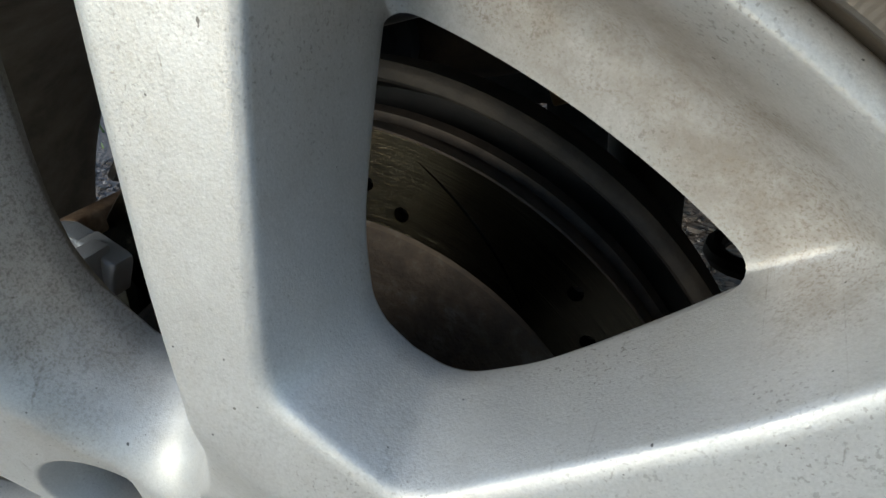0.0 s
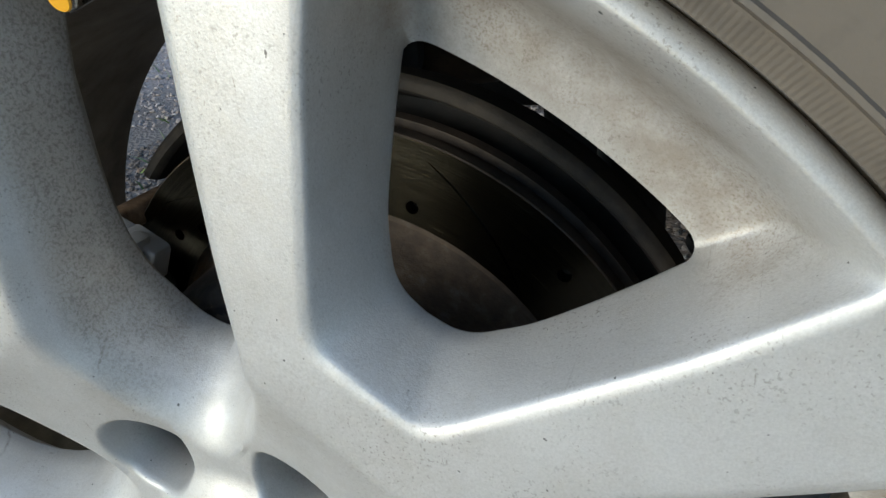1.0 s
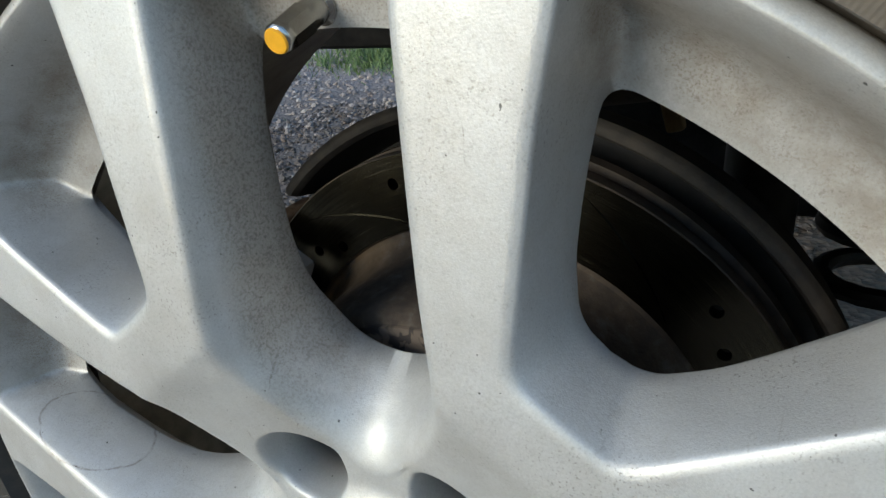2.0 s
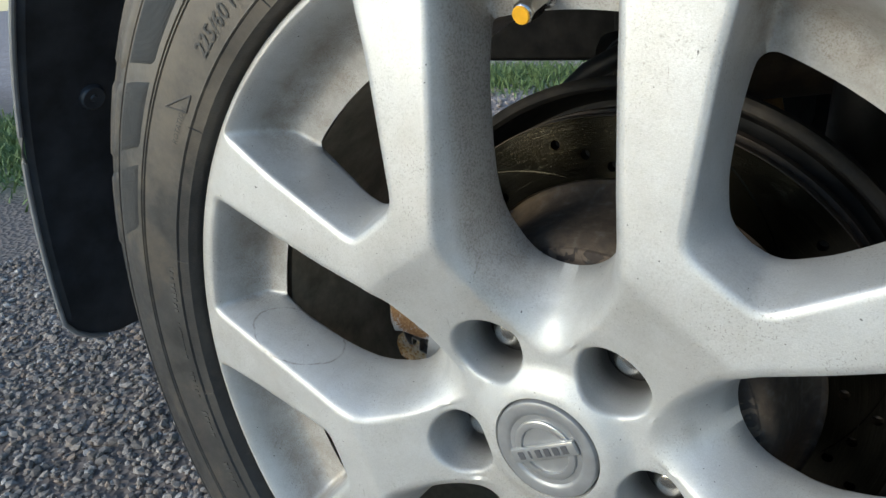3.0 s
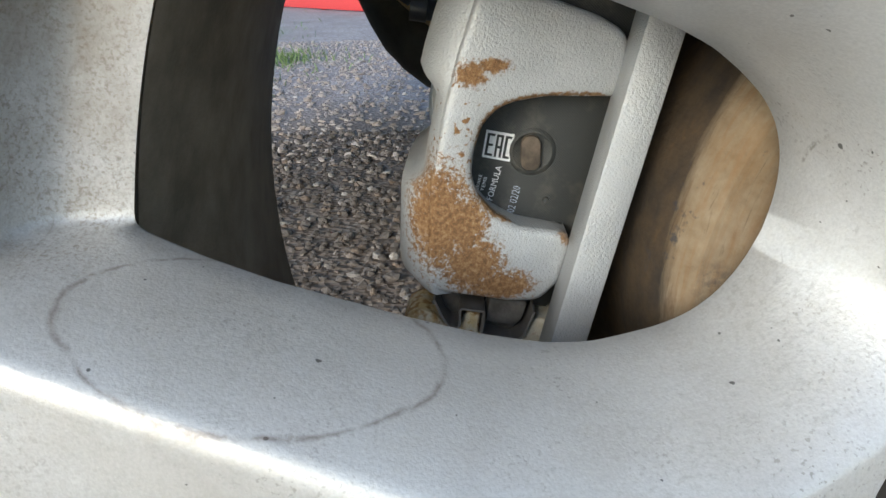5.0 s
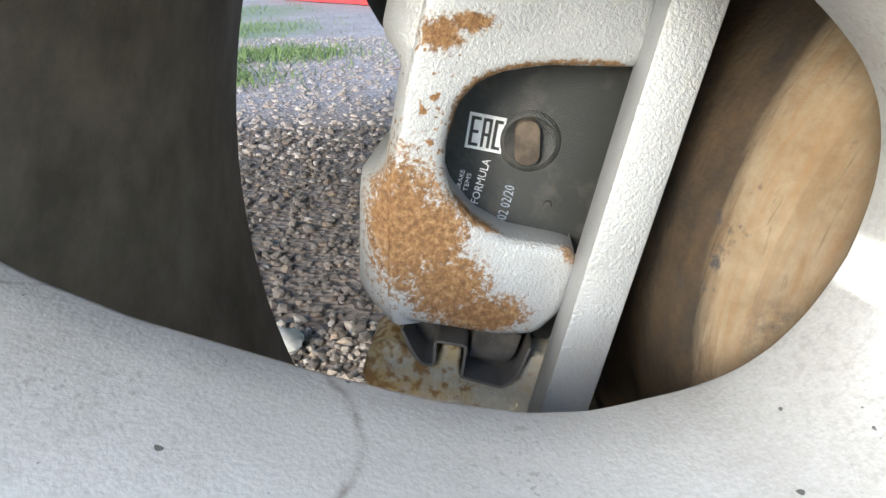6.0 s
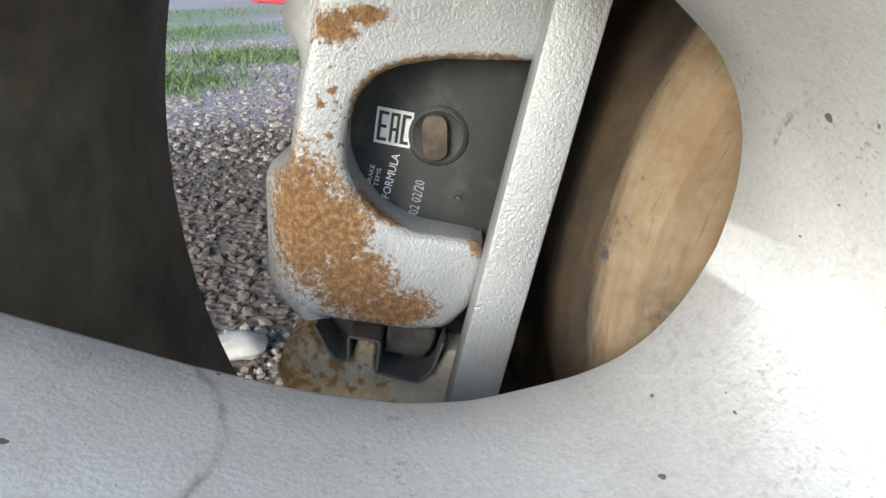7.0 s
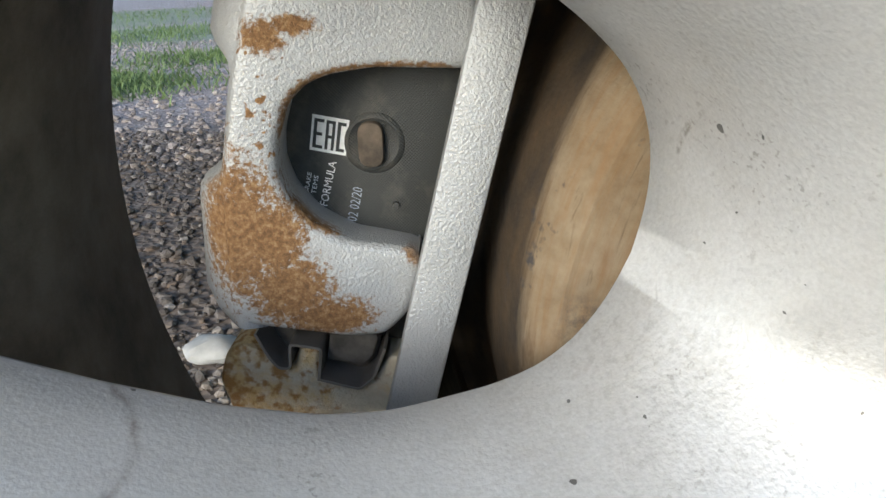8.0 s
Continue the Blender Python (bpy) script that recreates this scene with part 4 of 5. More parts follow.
part("friction_face", drilled_face(), DISC, disc_thing, "brushed steel face with drilled holes and slots", angle=30)
part("disc_edge", lathe([(0.1470, 0.1060), (0.1476, 0.1066), (0.1476, 0.1120), (0.1440, 0.1124), (0.1440, 0.1210), (0.1476, 0.1214), (0.1476, 0.1280), (0.1120, 0.1285), (0.1120, 0.1125), (0.1440, 0.1125)], 160), DISC_DARK, disc_thing, "dark vented rim of the disc")
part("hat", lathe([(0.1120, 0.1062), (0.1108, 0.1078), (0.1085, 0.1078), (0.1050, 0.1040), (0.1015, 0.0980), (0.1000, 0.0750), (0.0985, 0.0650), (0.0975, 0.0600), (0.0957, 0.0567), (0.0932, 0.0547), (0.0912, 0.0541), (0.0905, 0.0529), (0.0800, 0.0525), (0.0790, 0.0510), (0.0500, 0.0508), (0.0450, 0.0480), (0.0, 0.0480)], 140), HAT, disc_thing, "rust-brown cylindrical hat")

shield = empty("dust_shield", HUB, "black steel brake dust shield with rolled edge", "brake shield")
part("plate", lathe([(0.1080, 0.1500), (0.1480, 0.1480), (0.1520, 0.1430), (0.1560, 0.1300), (0.1572, 0.1250), (0.1600, 0.1500), (0.1080, 0.1530)], 110, -28.0, 136.0, closed=True), BLACK_STEEL, shield, "pressed black plate")
part("rolled_lip", lathe([(0.1573, 0.1246), (0.1578, 0.1232), (0.1600, 0.1200), (0.1622, 0.1196), (0.1640, 0.1205), (0.1655, 0.1230), (0.1640, 0.1300), (0.1603, 0.1490)], 110, -28.0, 136.0, closed=True), SHIELD_LIP, shield, "dusty rolled edge")

# ---- caliper on the disc's trailing side ----
CA = radians(166.3)


def cal(rho, tau, y=0.0):
    """Caliper axes to wheel axes: rho out from the axle, tau along the disc's edge."""
    return Vector((rho * math.cos(CA) + tau * math.sin(CA), y, rho * math.sin(CA) - tau * math.cos(CA)))


def cal2(points):
    return [(cal(r, t).x, cal(r, t).z) for r, t in points]


caliper = empty("brake_caliper", HUB, "silver-painted cast brake caliper with rust patches", "brake caliper")
front = rounded([(0.1150, -0.0150), (0.1205, -0.0150), (0.1280, -0.0152), (0.1350, -0.0130), (0.1403, -0.0088), (0.1430, -0.0040), (0.1438, 0.0012), (0.1432, 0.0085), (0.1405, 0.0130), (0.1367, 0.0155), (0.1293, 0.0182), (0.1125, 0.0212),
                 (0.1118, 0.0270), (0.1140, 0.0360), (0.1220, 0.0384), (0.1480, 0.0416), (0.1512, 0.0370), (0.1526, 0.0235), (0.1530, 0.0100), (0.1525, -0.0080), (0.1479, -0.0354), (0.1440, -0.0362), (0.1250, -0.0365), (0.1172, -0.0350), (0.1135, -0.0290), (0.1128, -0.0185)],
                [0.003, 0.01, 0.006, 0.006, 0.006, 0.006, 0.006, 0.006, 0.006, 0.006, 0.01, 0.002, 0.004, 0.006, 0.006, 0.003, 0.004, 0.02, 0.02, 0.02, 0.002, 0.004, 0.006, 0.005, 0.004, 0.003], 0.0016)
bm = extrude_outline(cal2(front), 0.0, 0.0260, 0.0020, 4)
for v in bm.verts:
    rho = v.co.x * math.cos(CA) + v.co.z * math.sin(CA)
    tau = v.co.x * math.sin(CA) - v.co.z * math.cos(CA)
    if v.co.y > 0.02 and rho < 0.1445 and -0.0155 < tau < 0.0215:
        p = cal(0.125 + (rho - 0.125) * 1.14, 0.003 + (tau - 0.003) * 1.12)
        v.co.x, v.co.z = p.x, p.z
    v.co.y += 0.0755 + (0.152 - rho) * 0.18 if v.co.y < 0.02 else 0.0755
part("body", bm, CAST_RUST, caliper, "cast fingers, silver paint with orange rust", angle=50)
# bridge over the disc, stepping back from the fingers


def ridge(tau):
    return float(np.interp(tau, [-0.0370, -0.0354, -0.0080, 0.0100, 0.0235, 0.0370, 0.0420], [0.1470, 0.1479, 0.1525, 0.1530, 0.1526, 0.1512, 0.1490]))


def bulge(tau):
    low = smooth01((tau + 0.0375) / 0.004) * (1 - smooth01((tau + 0.0120) / 0.005))
    high = smooth01((tau - 0.0120) / 0.006) * (1 - smooth01((tau - 0.0420) / 0.006))
    return 0.0025 + 0.0058 * max(low, high)


bm = bmesh.new()
rows = []
for i in range(41):
    t = -0.0368 + (0.0480 + 0.0368) * i / 40
    f, g = ridge(t), bulge(t)
    rows.append([bm.verts.new(cal(r, t, y)) for r, y in ((f - 0.006, 0.0795), (f - 0.0022, 0.0766), (f - 0.0006, 0.0772), (f + g * 0.45, 0.0800), (f + g * 0.85, 0.0850), (f + g, 0.0930), (f + g, 0.1250), (f + g * 0.8, 0.1480), (f - 0.004, 0.1520), (f - 0.006, 0.1100))])
for a, b in zip(rows, rows[1:]):
    for k in range(10):
        bm.faces.new((a[k], a[(k + 1) % 10], b[(k + 1) % 10], b[k]))
bm.faces.new(rows[0])
bm.faces.new(rows[-1][::-1])
part("bridge", bm, CAST_RUST, caliper, "silver bridge over the disc", angle=70)
cyl = lathe([(0.0, 0.152), (0.026, 0.152), (0.027, 0.154), (0.027, 0.196), (0.024, 0.200), (0.0, 0.200)], 40)
part("piston_housing", move(cyl, Matrix.Translation(cal(0.131, 0.003))), CAST, caliper, "grey piston housing behind the disc")
b0 = Vector((-0.1600, 0.1780, 0.0655))
part("bleeder_cap", tube([b0, b0 + Vector((0.006, 0, -0.001)), b0 + Vector((0.0062, 0, -0.001)), b0 + Vector((0.019, 0.002, -0.004))], [0.0046, 0.0046, 0.0038, 0.0036], 14), BLACK, caliper, "black rubber bleeder cap")
part("bleeder", tube([b0 + Vector((0.017, 0.002, -0.0035)), b0 + Vector((0.034, 0.0, -0.008))], 0.0042, 6), TAN, caliper, "yellowed bleed screw")

# carrier bracket: straight outer bar in front of the pads, ears above and below
bracket = empty("caliper_bracket", HUB, "silver cast caliper bracket with straight outer bar", "brake bracket")


def prism(tau0, tau1, quad, taper=0.0):
    bm = bmesh.new()
    a = [bm.verts.new(cal(r, tau0, y)) for r, y in quad]
    b = [bm.verts.new(cal(r, tau1, y)) for r, y in quad]
    n = len(quad)
    for k in range(n):
        bm.faces.new((a[k], a[(k + 1) % n], b[(k + 1) % n], b[k]))
    bm.faces.new(a)
    bm.faces.new(b[::-1])
    bmesh.ops.bevel(bm, geom=bm.edges[:], offset=0.0007, segments=2, affect="EDGES", profile=0.5)
    return bm


part("outer_bar", prism(-0.0600, 0.0760, [(0.1141, 0.0700), (0.1138, 0.0850), (0.1055, 0.0850), (0.1048, 0.0710)]), CAST, bracket, "rough silver cast bar")
ear = rounded([(0.1060, -0.0430), (0.1156, -0.0430), (0.1172, -0.0490), (0.1198, -0.0523), (0.1301, -0.0520), (0.1309, -0.0450), (0.1352, -0.0453), (0.1352, -0.0508), (0.1390, -0.0512), (0.1432, -0.0484), (0.1468, -0.0474), (0.1508, -0.0500), (0.1514, -0.0575), (0.1470, -0.0660), (0.1060, -0.0720)],
              [0.002, 0.002, 0.003, 0.002, 0.0012, 0.001, 0.001, 0.0012, 0.002, 0.002, 0.002, 0.004, 0.004, 0.004, 0.002], 0.0010)
part("lower_ear", extrude_outline(cal2(ear), 0.0885, 0.1030, 0.0009), BRACKET, bracket, "rust-spotted lower ear")
ear = rounded([(0.1170, 0.0545), (0.1290, 0.0525), (0.1370, 0.0600), (0.1425, 0.0715), (0.1310, 0.0745), (0.1210, 0.0725)], 0.003, 0.002)
part("upper_ear", extrude_outline(cal2(ear), 0.0830, 0.0925, 0.0015), CAST, bracket, "silver upper ear")
ear = rounded([(0.1270, 0.0640), (0.1400, 0.0640), (0.1440, 0.0720), (0.1320, 0.0752)], 0.003, 0.002)
part("upper_bridge", extrude_outline(cal2(ear), 0.0925, 0.1360, 0.0010), dusty("brown_rusty_casting", (0.10, 0.055, 0.028), (0.26, 0.17, 0.10), 120, 0.85), bracket, "rust-brown bridge behind the upper ear")
ear = rounded([(0.0985, 0.0705), (0.1030, 0.0520), (0.1140, 0.0500), (0.1215, 0.0560), (0.1190, 0.0765)], 0.003, 0.002)
part("bar_end", extrude_outline(cal2(ear), 0.0790, 0.0900, 0.0020), CAST, bracket, "blue-grey cast end of the bar")

# outer pad with its print
pad = empty("brake_pad", HUB, "black brake pad with white printed marks", "brake pad")
plate = rounded([(0.1110, -0.0420), (0.1430, -0.0420), (0.1470, -0.0300), (0.1475, 0.0340), (0.1430, 0.0480), (0.1110, 0.0480), (0.1090, 0.0330), (0.1090, -0.0270)], 0.003, 0.003)
part("backplate", extrude_outline(cal2(plate), 0.0945, 0.1000, 0.0005, 2), PAD, pad, "black textured backing plate")
part("friction_block", extrude_outline(cal2(rounded([(0.1125, -0.036), (0.1440, -0.036), (0.1440, 0.040), (0.1125, 0.040)], 0.004, 0.004)), 0.1000, 0.1055), BLACK_STEEL, pad, "dark friction block")
pin_at = Vector((-0.1236, 0.0, 0.0316))
dimple = lathe([(0.0, 0.0943), (0.0046, 0.0943), (0.0052, 0.0939), (0.0058, 0.0940), (0.0064, 0.0945)], 32)
part("rivet_ring", move(dimple, Matrix.Translation(pin_at)), PAD, pad, "pressed ring round the rivet")
oval = rounded([(-0.0032, -0.0046), (0.0022, -0.0046), (0.0022, 0.0046), (-0.0032, 0.0046)], 0.0026, 0.0007)
part("rivet", extrude_outline([(pin_at.x + p.x * 0.95, pin_at.z + p.y) for p in oval], 0.0922, 0.0945, 0.0004, 2), dusty("worn_rivet", (0.045, 0.035, 0.026), (0.11, 0.085, 0.062), 300, 0.85), pad, "brown worn rivet head")
part("rivet", move(lathe([(0.0, 0.0938), (0.0007, 0.0939), (0.0009, 0.0945)], 12), Matrix.Translation((-0.1197, 0, 0.0182))), PAD, pad)


def print_on_pad(text, size, cx, cz, turn_deg, label, stretch=1.0):
    vs, fs = letters(text, size)
    a = radians(turn_deg)
    verts = [(cx + stretch * x * math.cos(a) - y * math.sin(a), 0.0942, cz + stretch * x * math.sin(a) + y * math.cos(a)) for x, y in vs]
    return raw("print", verts, fs, WHITE, pad, label)


PRINT_GREY = plain("faded_print", (0.30, 0.34, 0.40), 0.6, 0, 0.3, 1400)
print_on_pad("FORMULA", 0.0024, -0.1336, 0.0232, 74, "white printed word", 0.92)
print_on_pad("BRAKE", 0.00135, -0.1378, 0.0236, 75, "white printed word", 1.15)
print_on_pad("TEMS", 0.00135, -0.1364, 0.0231, 75, "white printed word", 1.3)
print_on_pad("002 02/20", 0.0030, -0.1284, 0.0181, 76, "pale dotted date print", 0.72).data.materials[0] = PRINT_GREY
corner, across, down = Vector((-0.1356, 0.0379)), Vector((0.0074, -0.0015)), Vector((-0.0013, -0.0073))


def on_mark(a, b):
    return corner + across * a + down * b


mark = [on_mark(*q) for q in ((0, 0), (1, 0), (1, 1), (0, 1))]
raw("conformity_mark", [(p.x, 0.0942, p.y) for p in mark], [(0, 1, 2, 3)], WHITE, pad, "white square conformity mark")
# tall square-cut letters E A C, dark strokes left open in the white
strokes = [(0.07, 0.09, 0.16, 0.91), (0.07, 0.09, 0.34, 0.18), (0.07, 0.46, 0.31, 0.55), (0.07, 0.82, 0.34, 0.91),
           (0.40, 0.09, 0.48, 0.91), (0.57, 0.09, 0.65, 0.91), (0.40, 0.09, 0.65, 0.18), (0.40, 0.50, 0.65, 0.59),
           (0.71, 0.09, 0.80, 0.91), (0.71, 0.09, 0.94, 0.18), (0.71, 0.82, 0.94, 0.91)]
verts, faces = [], []
for a0, b0_, a1, b1 in strokes:
    faces.append(tuple(range(len(verts), len(verts) + 4)))
    verts += [(p.x, 0.0940 - 0.00001 * len(faces), p.y) for p in (on_mark(a0, b0_), on_mark(a1, b0_), on_mark(a1, b1), on_mark(a0, b1))]
raw("conformity_letters", verts, faces, PAD, pad, "dark square-cut letters on the mark")

# spring clips under the caliper
CLIP_DARK = dusty("dusty_dark_clip", (0.06, 0.056, 0.050), (0.16, 0.148, 0.13), 160, 0.6, 0.1)
clip_thing = empty("pad_clip", HUB, "thin folded steel pad spring clip", "spring clip")


def folded(corners, y0, y1, thick=0.0006):
    """A strip of sheet steel folded along corner points, with rounded bends."""
    pts = [Vector(p) for p in corners]
    line = [pts[0]]
    for a, p, b in zip(pts, pts[1:], pts[2:]):
        cut = min(0.0010, (a - p).length * 0.4, (b - p).length * 0.4)
        p0, p1 = p + (a - p).normalized() * cut, p + (b - p).normalized() * cut
        line += [(1 - t) ** 2 * p0 + 2 * t * (1 - t) * p + t * t * p1 for t in (0.0, 0.25, 0.5, 0.75, 1.0)]
    line.append(pts[-1])
    sides = []
    for i, p in enumerate(line):
        d = (line[min(i + 1, len(line) - 1)] - line[max(i - 1, 0)]).normalized()
        nrm = Vector((d.y, -d.x)) * thick / 2
        sides.append((p + nrm, p - nrm))
    bm = bmesh.new()
    rows = [[bm.verts.new(cal(q.x, q.y, y)) for q, y in ((a, y0), (b, y0), (b, y1), (a, y1))] for a, b in sides]
    for a, b in zip(rows, rows[1:]):
        for k in range(4):
            bm.faces.new((a[k], a[(k + 1) % 4], b[(k + 1) % 4], b[k]))
    bm.faces.new(rows[0][::-1])
    bm.faces.new(rows[-1])
    bmesh.ops.recalc_face_normals(bm, faces=bm.faces[:])
    return bm


part("leaf", folded([(0.1446, -0.0428), (0.1412, -0.0475), (0.1385, -0.0500), (0.1360, -0.0495), (0.1370, -0.0436), (0.1302, -0.0432), (0.1295, -0.0511)], 0.0858, 0.0990), CLIP, clip_thing, "folded dark spring steel", angle=40)
part("tray", folded([(0.1295, -0.0511), (0.1203, -0.0515), (0.1178, -0.0478), (0.1168, -0.0404)], 0.0862, 0.0990), CLIP, clip_thing, "folded steel tray under the pad's end", angle=40)
for r0, r1, t0, t1 in ((0.1180, 0.1296, -0.0520, -0.0400), (0.1362, 0.1445, -0.0505, -0.0400)):
    part("pocket", extrude_outline(cal2([(r0, t0), (r1, t0), (r1, t1), (r0, t1)]), 0.0950, 0.0958), CLIP_DARK, clip_thing, "dark pocket of the clip")
end = rounded([(0.1186, -0.0395), (0.1292, -0.0395), (0.1289, -0.0478), (0.1208, -0.0474), (0.1190, -0.0450)], [0.0005, 0.0005, 0.0008, 0.002, 0.002], 0.0008)
part("pad_end", extrude_outline(cal2(end), 0.0900, 0.0948, 0.0005, 2), CLIP_DARK, clip_thing, "dark end of the pad in the clip")

# ---- suspension behind the disc ----
arm = empty("suspension_strut", HUB, "ochre-coated curved steel suspension strut with black guard", "suspension strut")
arm_pts = [(-0.170, 0.212, 0.089), (-0.1655, 0.212, 0.082), (-0.157, 0.212, 0.074), (-0.142, 0.214, 0.062), (-0.100, 0.222, 0.048), (-0.04, 0.24, 0.04)]
part("beam", tube(arm_pts, [0.0115, 0.012, 0.0125, 0.013, 0.015, 0.017], 20), TAN, arm, "curved ochre beam")
sh = [(-0.180, 0.234, 0.086), (-0.176, 0.234, 0.074), (-0.170, 0.234, 0.062), (-0.1655, 0.2345, 0.054), (-0.159, 0.235, 0.047), (-0.151, 0.236, 0.041), (-0.141, 0.237, 0.036), (-0.122, 0.24, 0.031), (-0.10, 0.244, 0.028), (-0.05, 0.254, 0.02)]
part("guard", tube(sh, [0.012, 0.0125, 0.013, 0.0132, 0.0135, 0.014, 0.0145, 0.016, 0.019, 0.021], 20), dusty("dusty_black_rubber", (0.028, 0.027, 0.022), (0.065, 0.060, 0.046), 60, 0.8), arm, "dusty black rubber guard")
knuckle = empty("hub_knuckle", HUB, "black iron wheel hub carrier", "hub carrier")
part("casting", lathe([(0.0, 0.155), (0.075, 0.155), (0.085, 0.165), (0.085, 0.20), (0.06, 0.23), (0.0, 0.23)], 40), BLACK_STEEL, knuckle)
link = empty("suspension_link", HUB, "rust-brown steel suspension link with rubber bush", "suspension link")
part("link_bar", tube([(-0.092, 0.315, 0.135), (-0.05, 0.315, 0.140), (0.09, 0.33, 0.15)], [0.030, 0.034, 0.030], 16), dusty("rusty_dark_steel", (0.018, 0.013, 0.010), (0.055, 0.038, 0.024), 60, 0.8, 0.1), link, "dark rusty bar")
part("bush", move(lathe([(0.0, -0.004), (0.012, -0.004), (0.014, 0.0), (0.024, 0.0), (0.026, 0.004), (0.026, 0.05), (0.0, 0.05)], 28), Matrix.Translation((-0.060, 0.278, 0.142))), BLACK, link, "black rubber bush")
spring = empty("coil_spring", HUB, "black coil spring under the car", "coil spring")
coil = []
for k in range(140):
    a = k * 0.30
    coil.append((0.175 + 0.045 * math.cos(a), 0.300 + 0.045 * math.sin(a), 0.0 + k * 0.0016))
part("coil", tube(coil, 0.0060, 8), BLACK_STEEL, spring)
hanger = empty("hanger_bracket", HUB, "small ochre-coated hanger bracket under the car", "bracket")
part("tab", move(box(0.012, 0.010, 0.026, 0.002), Matrix.Translation((0.033, 0.332, 0.1035)) @ pose(0, 0, 0, 0, -14, 0)), TAN, hanger, "ochre tab")
part("stay", tube([(0.020, 0.345, 0.125), (0.026, 0.340, 0.118), (0.060, 0.345, 0.120)], 0.006, 10), BLACK_STEEL, hanger, "black stay")
damper = empty("shock_absorber", HUB, "dusty dark shock absorber tube", "shock absorber")
part("tube", tube([(0.090, 0.27, -0.06), (0.10, 0.29, 0.20)], 0.021, 18), BLACK_STEEL, damper)
part("rod_boot", tube([(0.10, 0.29, 0.20), (0.103, 0.296, 0.30)], 0.028, 18), BLACK, damper)
axle = empty("axle_housing", HUB, "black axle housing and tank under the car", "axle housing")
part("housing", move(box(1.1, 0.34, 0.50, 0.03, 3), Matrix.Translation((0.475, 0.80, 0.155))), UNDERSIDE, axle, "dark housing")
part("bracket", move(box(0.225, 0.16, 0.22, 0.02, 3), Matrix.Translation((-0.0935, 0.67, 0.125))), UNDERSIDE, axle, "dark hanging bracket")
hose = [(-0.168, 0.200, 0.070), (-0.155, 0.200, 0.085), (-0.131, 0.200, 0.099), (-0.104, 0.200, 0.119), (-0.077, 0.200, 0.138), (-0.060, 0.201, 0.153), (-0.039, 0.203, 0.164), (0.01, 0.21, 0.172), (0.06, 0.23, 0.17)]
brake_hose = empty("brake_hose", HUB, "black rubber brake hose behind the disc", "brake hose")
part("tube", tube(hose, 0.0075, 12), BLACK, brake_hose, "black rubber tube")
part("ferrule", tube([(-0.140, 0.200, 0.0935), (-0.137, 0.200, 0.0953), (-0.122, 0.200, 0.1060), (-0.119, 0.200, 0.108)], [0.0085, 0.0115, 0.0115, 0.0085], 14), BLACK_STEEL, brake_hose, "dark crimped ferrule")

# ---- wheel arch liner with mud flap ----
flap = empty("wheel_arch_liner", HUB, "black moulded plastic wheel arch liner with mud flap", "wheel arch")


def liner_section():
    pts = []
    for i in range(61):
        a = radians(12 + 168 * i / 60)
        pts.append((0.4180 * math.cos(a), 0.4180 * math.sin(a)))
    return pts + [(-0.4200, -0.012), (-0.4270, -0.042)]


bm = bmesh.new()
rows = []
for y, lift, cut in ((-0.012, 0.004, 0.026), (-0.008, 0.0, 0.020), (0.0, 0.0, 0.011), (0.012, 0.0, 0.004), (0.030, 0.0, 0.0), (0.10, 0.0, 0.0), (0.104, 0.003, 0.0), (0.26, 0.003, 0.0)):
    rows.append([])
    for x, z in liner_section():
        s = 1 + lift / math.hypot(x, z)
        rows[-1].append(bm.verts.new((x * s, y, max(z * s, -0.042 + cut))))
for a, b in zip(rows, rows[1:]):
    for k in range(len(a) - 1):
        bm.faces.new((a[k], a[k + 1], b[k + 1], b[k]))
bmesh.ops.solidify(bm, geom=bm.faces[:], thickness=-0.0035)
part("liner", bm, BLACK, flap, "black plastic liner")
edge_pts = [(x * 1.012, -0.0135, z * 1.012) for x, z in liner_section()[20:-2]] + [(-0.4240, -0.0125, -0.016), (-0.4240, -0.006, -0.026), (-0.4245, 0.004, -0.034), (-0.4250, 0.018, -0.040)]
part("edge_trim", tube(edge_pts, 0.0022, 8), CAPGREY, flap, "grey outer edge of the flap")
for p in ((-0.3839, 0.0388, 0.1595), (-0.4080, 0.0668, 0.1003)):
    v = Vector((p[0], 0, p[2]))
    d = v.normalized()
    m = Matrix.Translation(d * 0.4165 + Vector((0, p[1], 0))) @ (-d).to_track_quat("-Y", "Z").to_matrix().to_4x4()
    part("liner_clip", move(lathe([(0.0, -0.0030), (0.0022, -0.0030), (0.0030, -0.0016), (0.0042, -0.0020), (0.0085, -0.0026), (0.0100, -0.0010), (0.0102, 0.0025)], 24), m), BLACK, flap, "round plastic push clip")

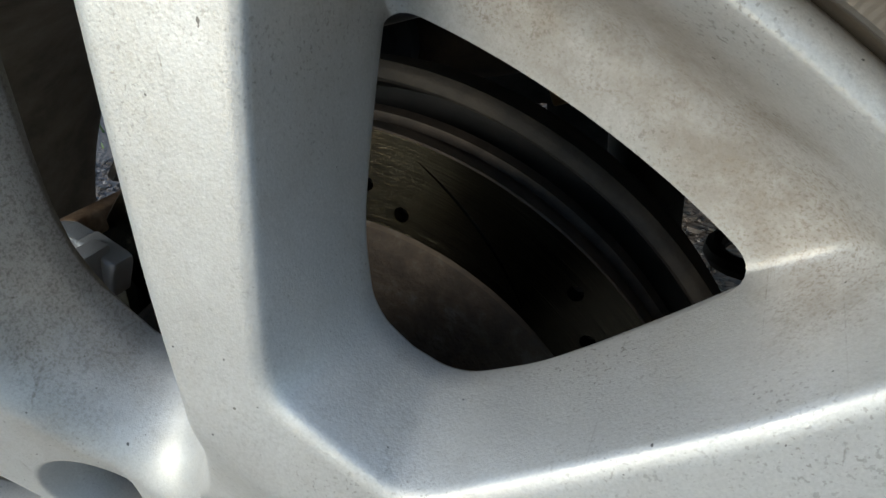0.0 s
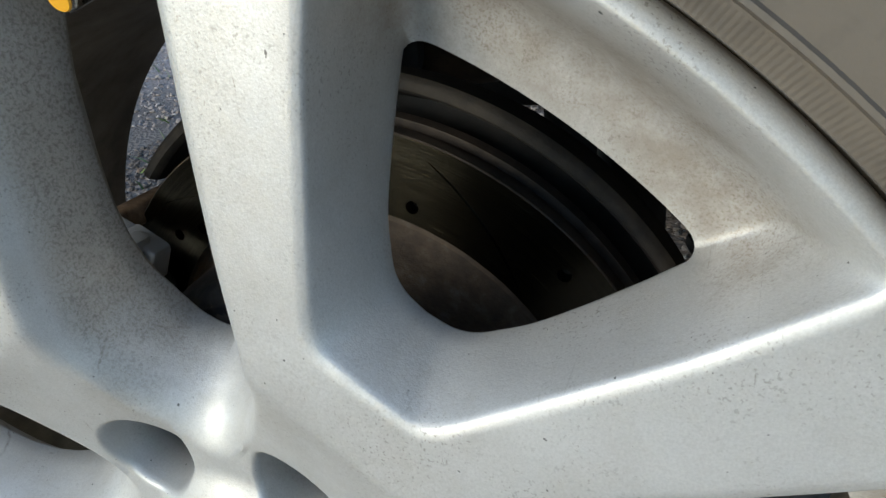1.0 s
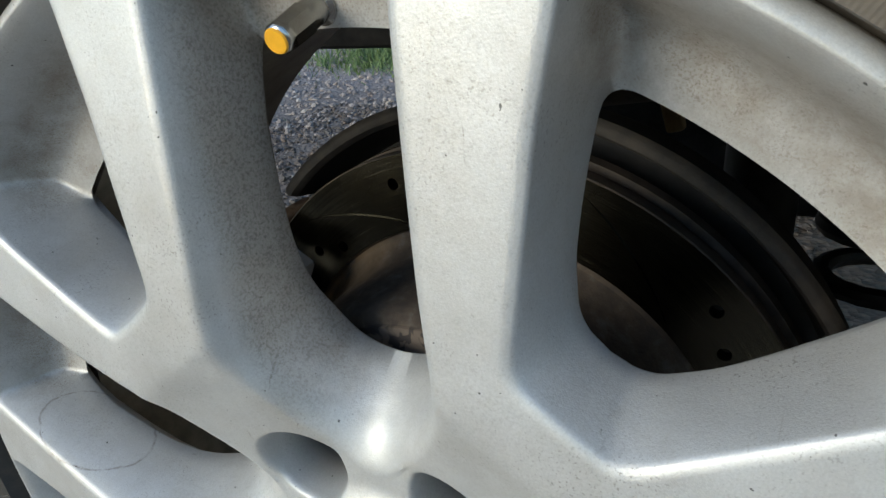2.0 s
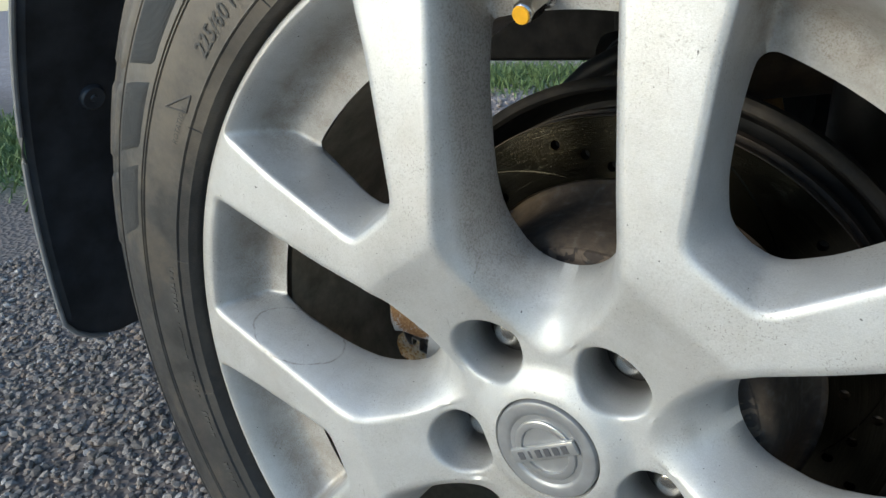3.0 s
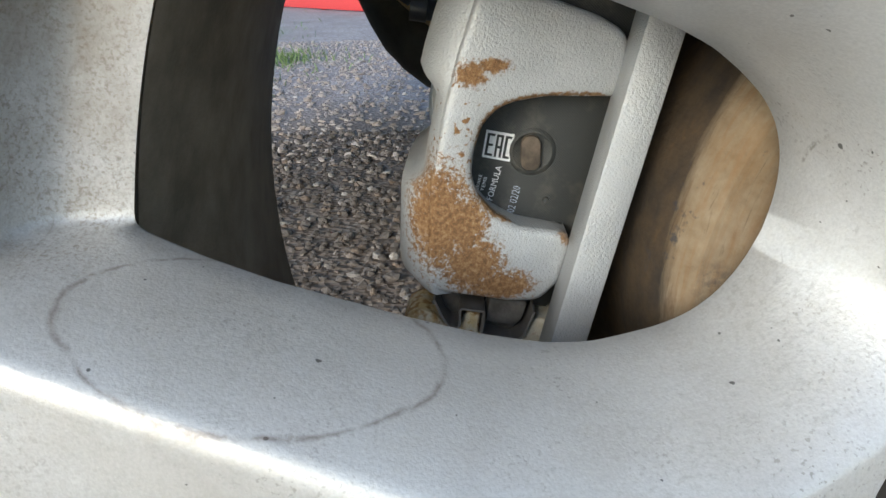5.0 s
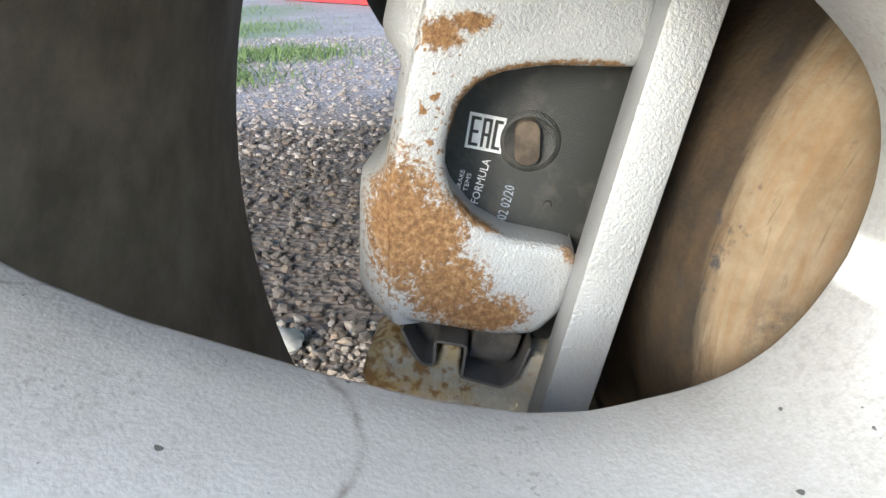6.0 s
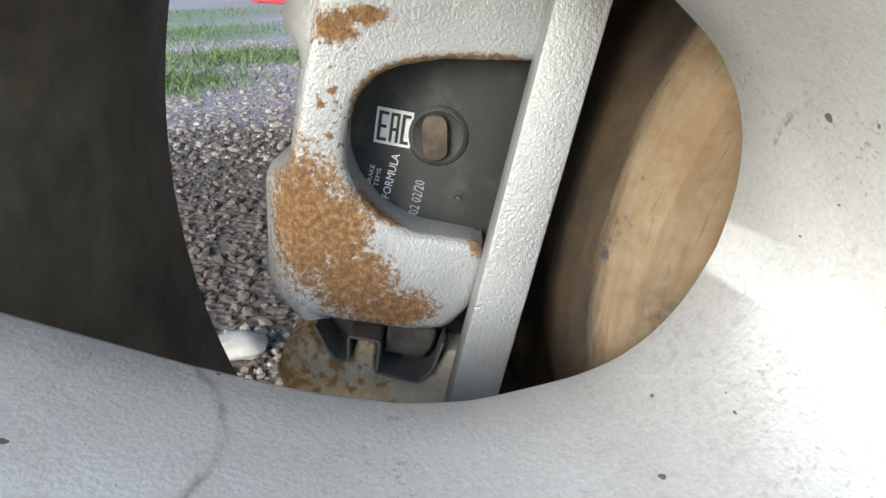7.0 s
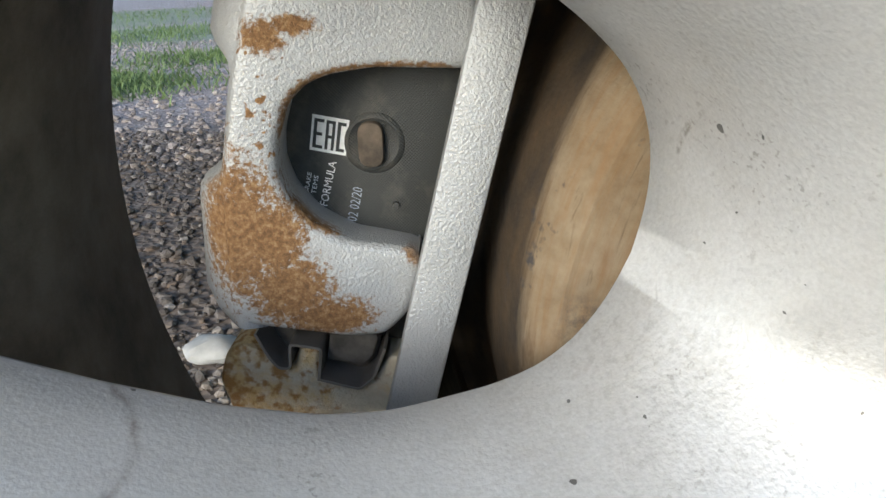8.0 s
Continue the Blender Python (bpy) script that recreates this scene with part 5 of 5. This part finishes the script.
# the car's body above and behind the wheel
bm = move(box(4.3, 1.75, 0.40, 0.02), Matrix.Translation((1.25, 1.475, 0.649)))
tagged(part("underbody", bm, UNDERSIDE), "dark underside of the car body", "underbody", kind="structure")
side = rounded([(-0.95, 0.800), (-1.02, 0.95), (-0.98, 1.12), (-0.62, 1.62), (0.95, 1.70), (1.85, 1.20), (3.15, 1.08), (3.45, 0.95), (3.42, 0.800)], [0.05, 0.08, 0.08, 0.15, 0.25, 0.2, 0.2, 0.1, 0.05], 0.05)
bm = extrude_outline(side, -0.010, 1.790, 0.05, 4)
tagged(part("car_body", bm, plain("silver_car_paint", (0.42, 0.42, 0.42), 0.3, 0.5, 0.05)), "plain silver car body over the wheel", "car body", kind="structure")

# ---- far things behind the car ----
fence = empty("red_rail", (0, 0, 0), "red-painted low rail far behind the gravel yard", "rail")
ra, rb = Vector((-4.3, 13.8, 0)), Vector((-1.0, 8.72, 0))
run = Matrix.Translation((ra + rb) / 2) @ Euler((0, 0, math.atan2(rb.y - ra.y, rb.x - ra.x))).to_matrix().to_4x4()
part("rail", move(box((rb - ra).length, 0.06, 0.26, 0.02), run @ Matrix.Translation((0, 0, 0.145))), RED, fence)
for k in range(4):
    part("post", move(box(0.08, 0.08, 0.34, 0.01), run @ Matrix.Translation((-2.7 + 1.8 * k, 0.075, 0.17))), RED, fence)

blades_rng = random.Random(12)
verts, faces = [], []
for _ in range(15000):
    cx, cy, rx, ry = blades_rng.choices(GRASS_PATCHES, (1.5, 10, 4, 1.5, 1))[0]
    x, y = cx + blades_rng.gauss(0, 0.5) * rx, cy + blades_rng.gauss(0, 0.5) * ry
    h, a = blades_rng.uniform(0.015, 0.06), blades_rng.uniform(0, 6.28)
    w = 0.004
    lx, ly = blades_rng.gauss(0, 0.03), blades_rng.gauss(0, 0.03)
    o = len(verts)
    c, s = math.cos(a) * w, math.sin(a) * w
    verts += [(x - c, y - s, 0), (x + c, y + s, 0), (x + lx * 0.4 + c * 0.7, y + ly * 0.4 + s * 0.7, h * 0.6), (x + lx * 0.4 - c * 0.7, y + ly * 0.4 - s * 0.7, h * 0.6), (x + lx, y + ly, h)]
    faces += [(o, o + 1, o + 2, o + 3), (o + 3, o + 2, o + 4)]
tagged(raw("grass", verts, faces, GRASS), "sparse green grass growing through the gravel", "grass", kind="stuff")
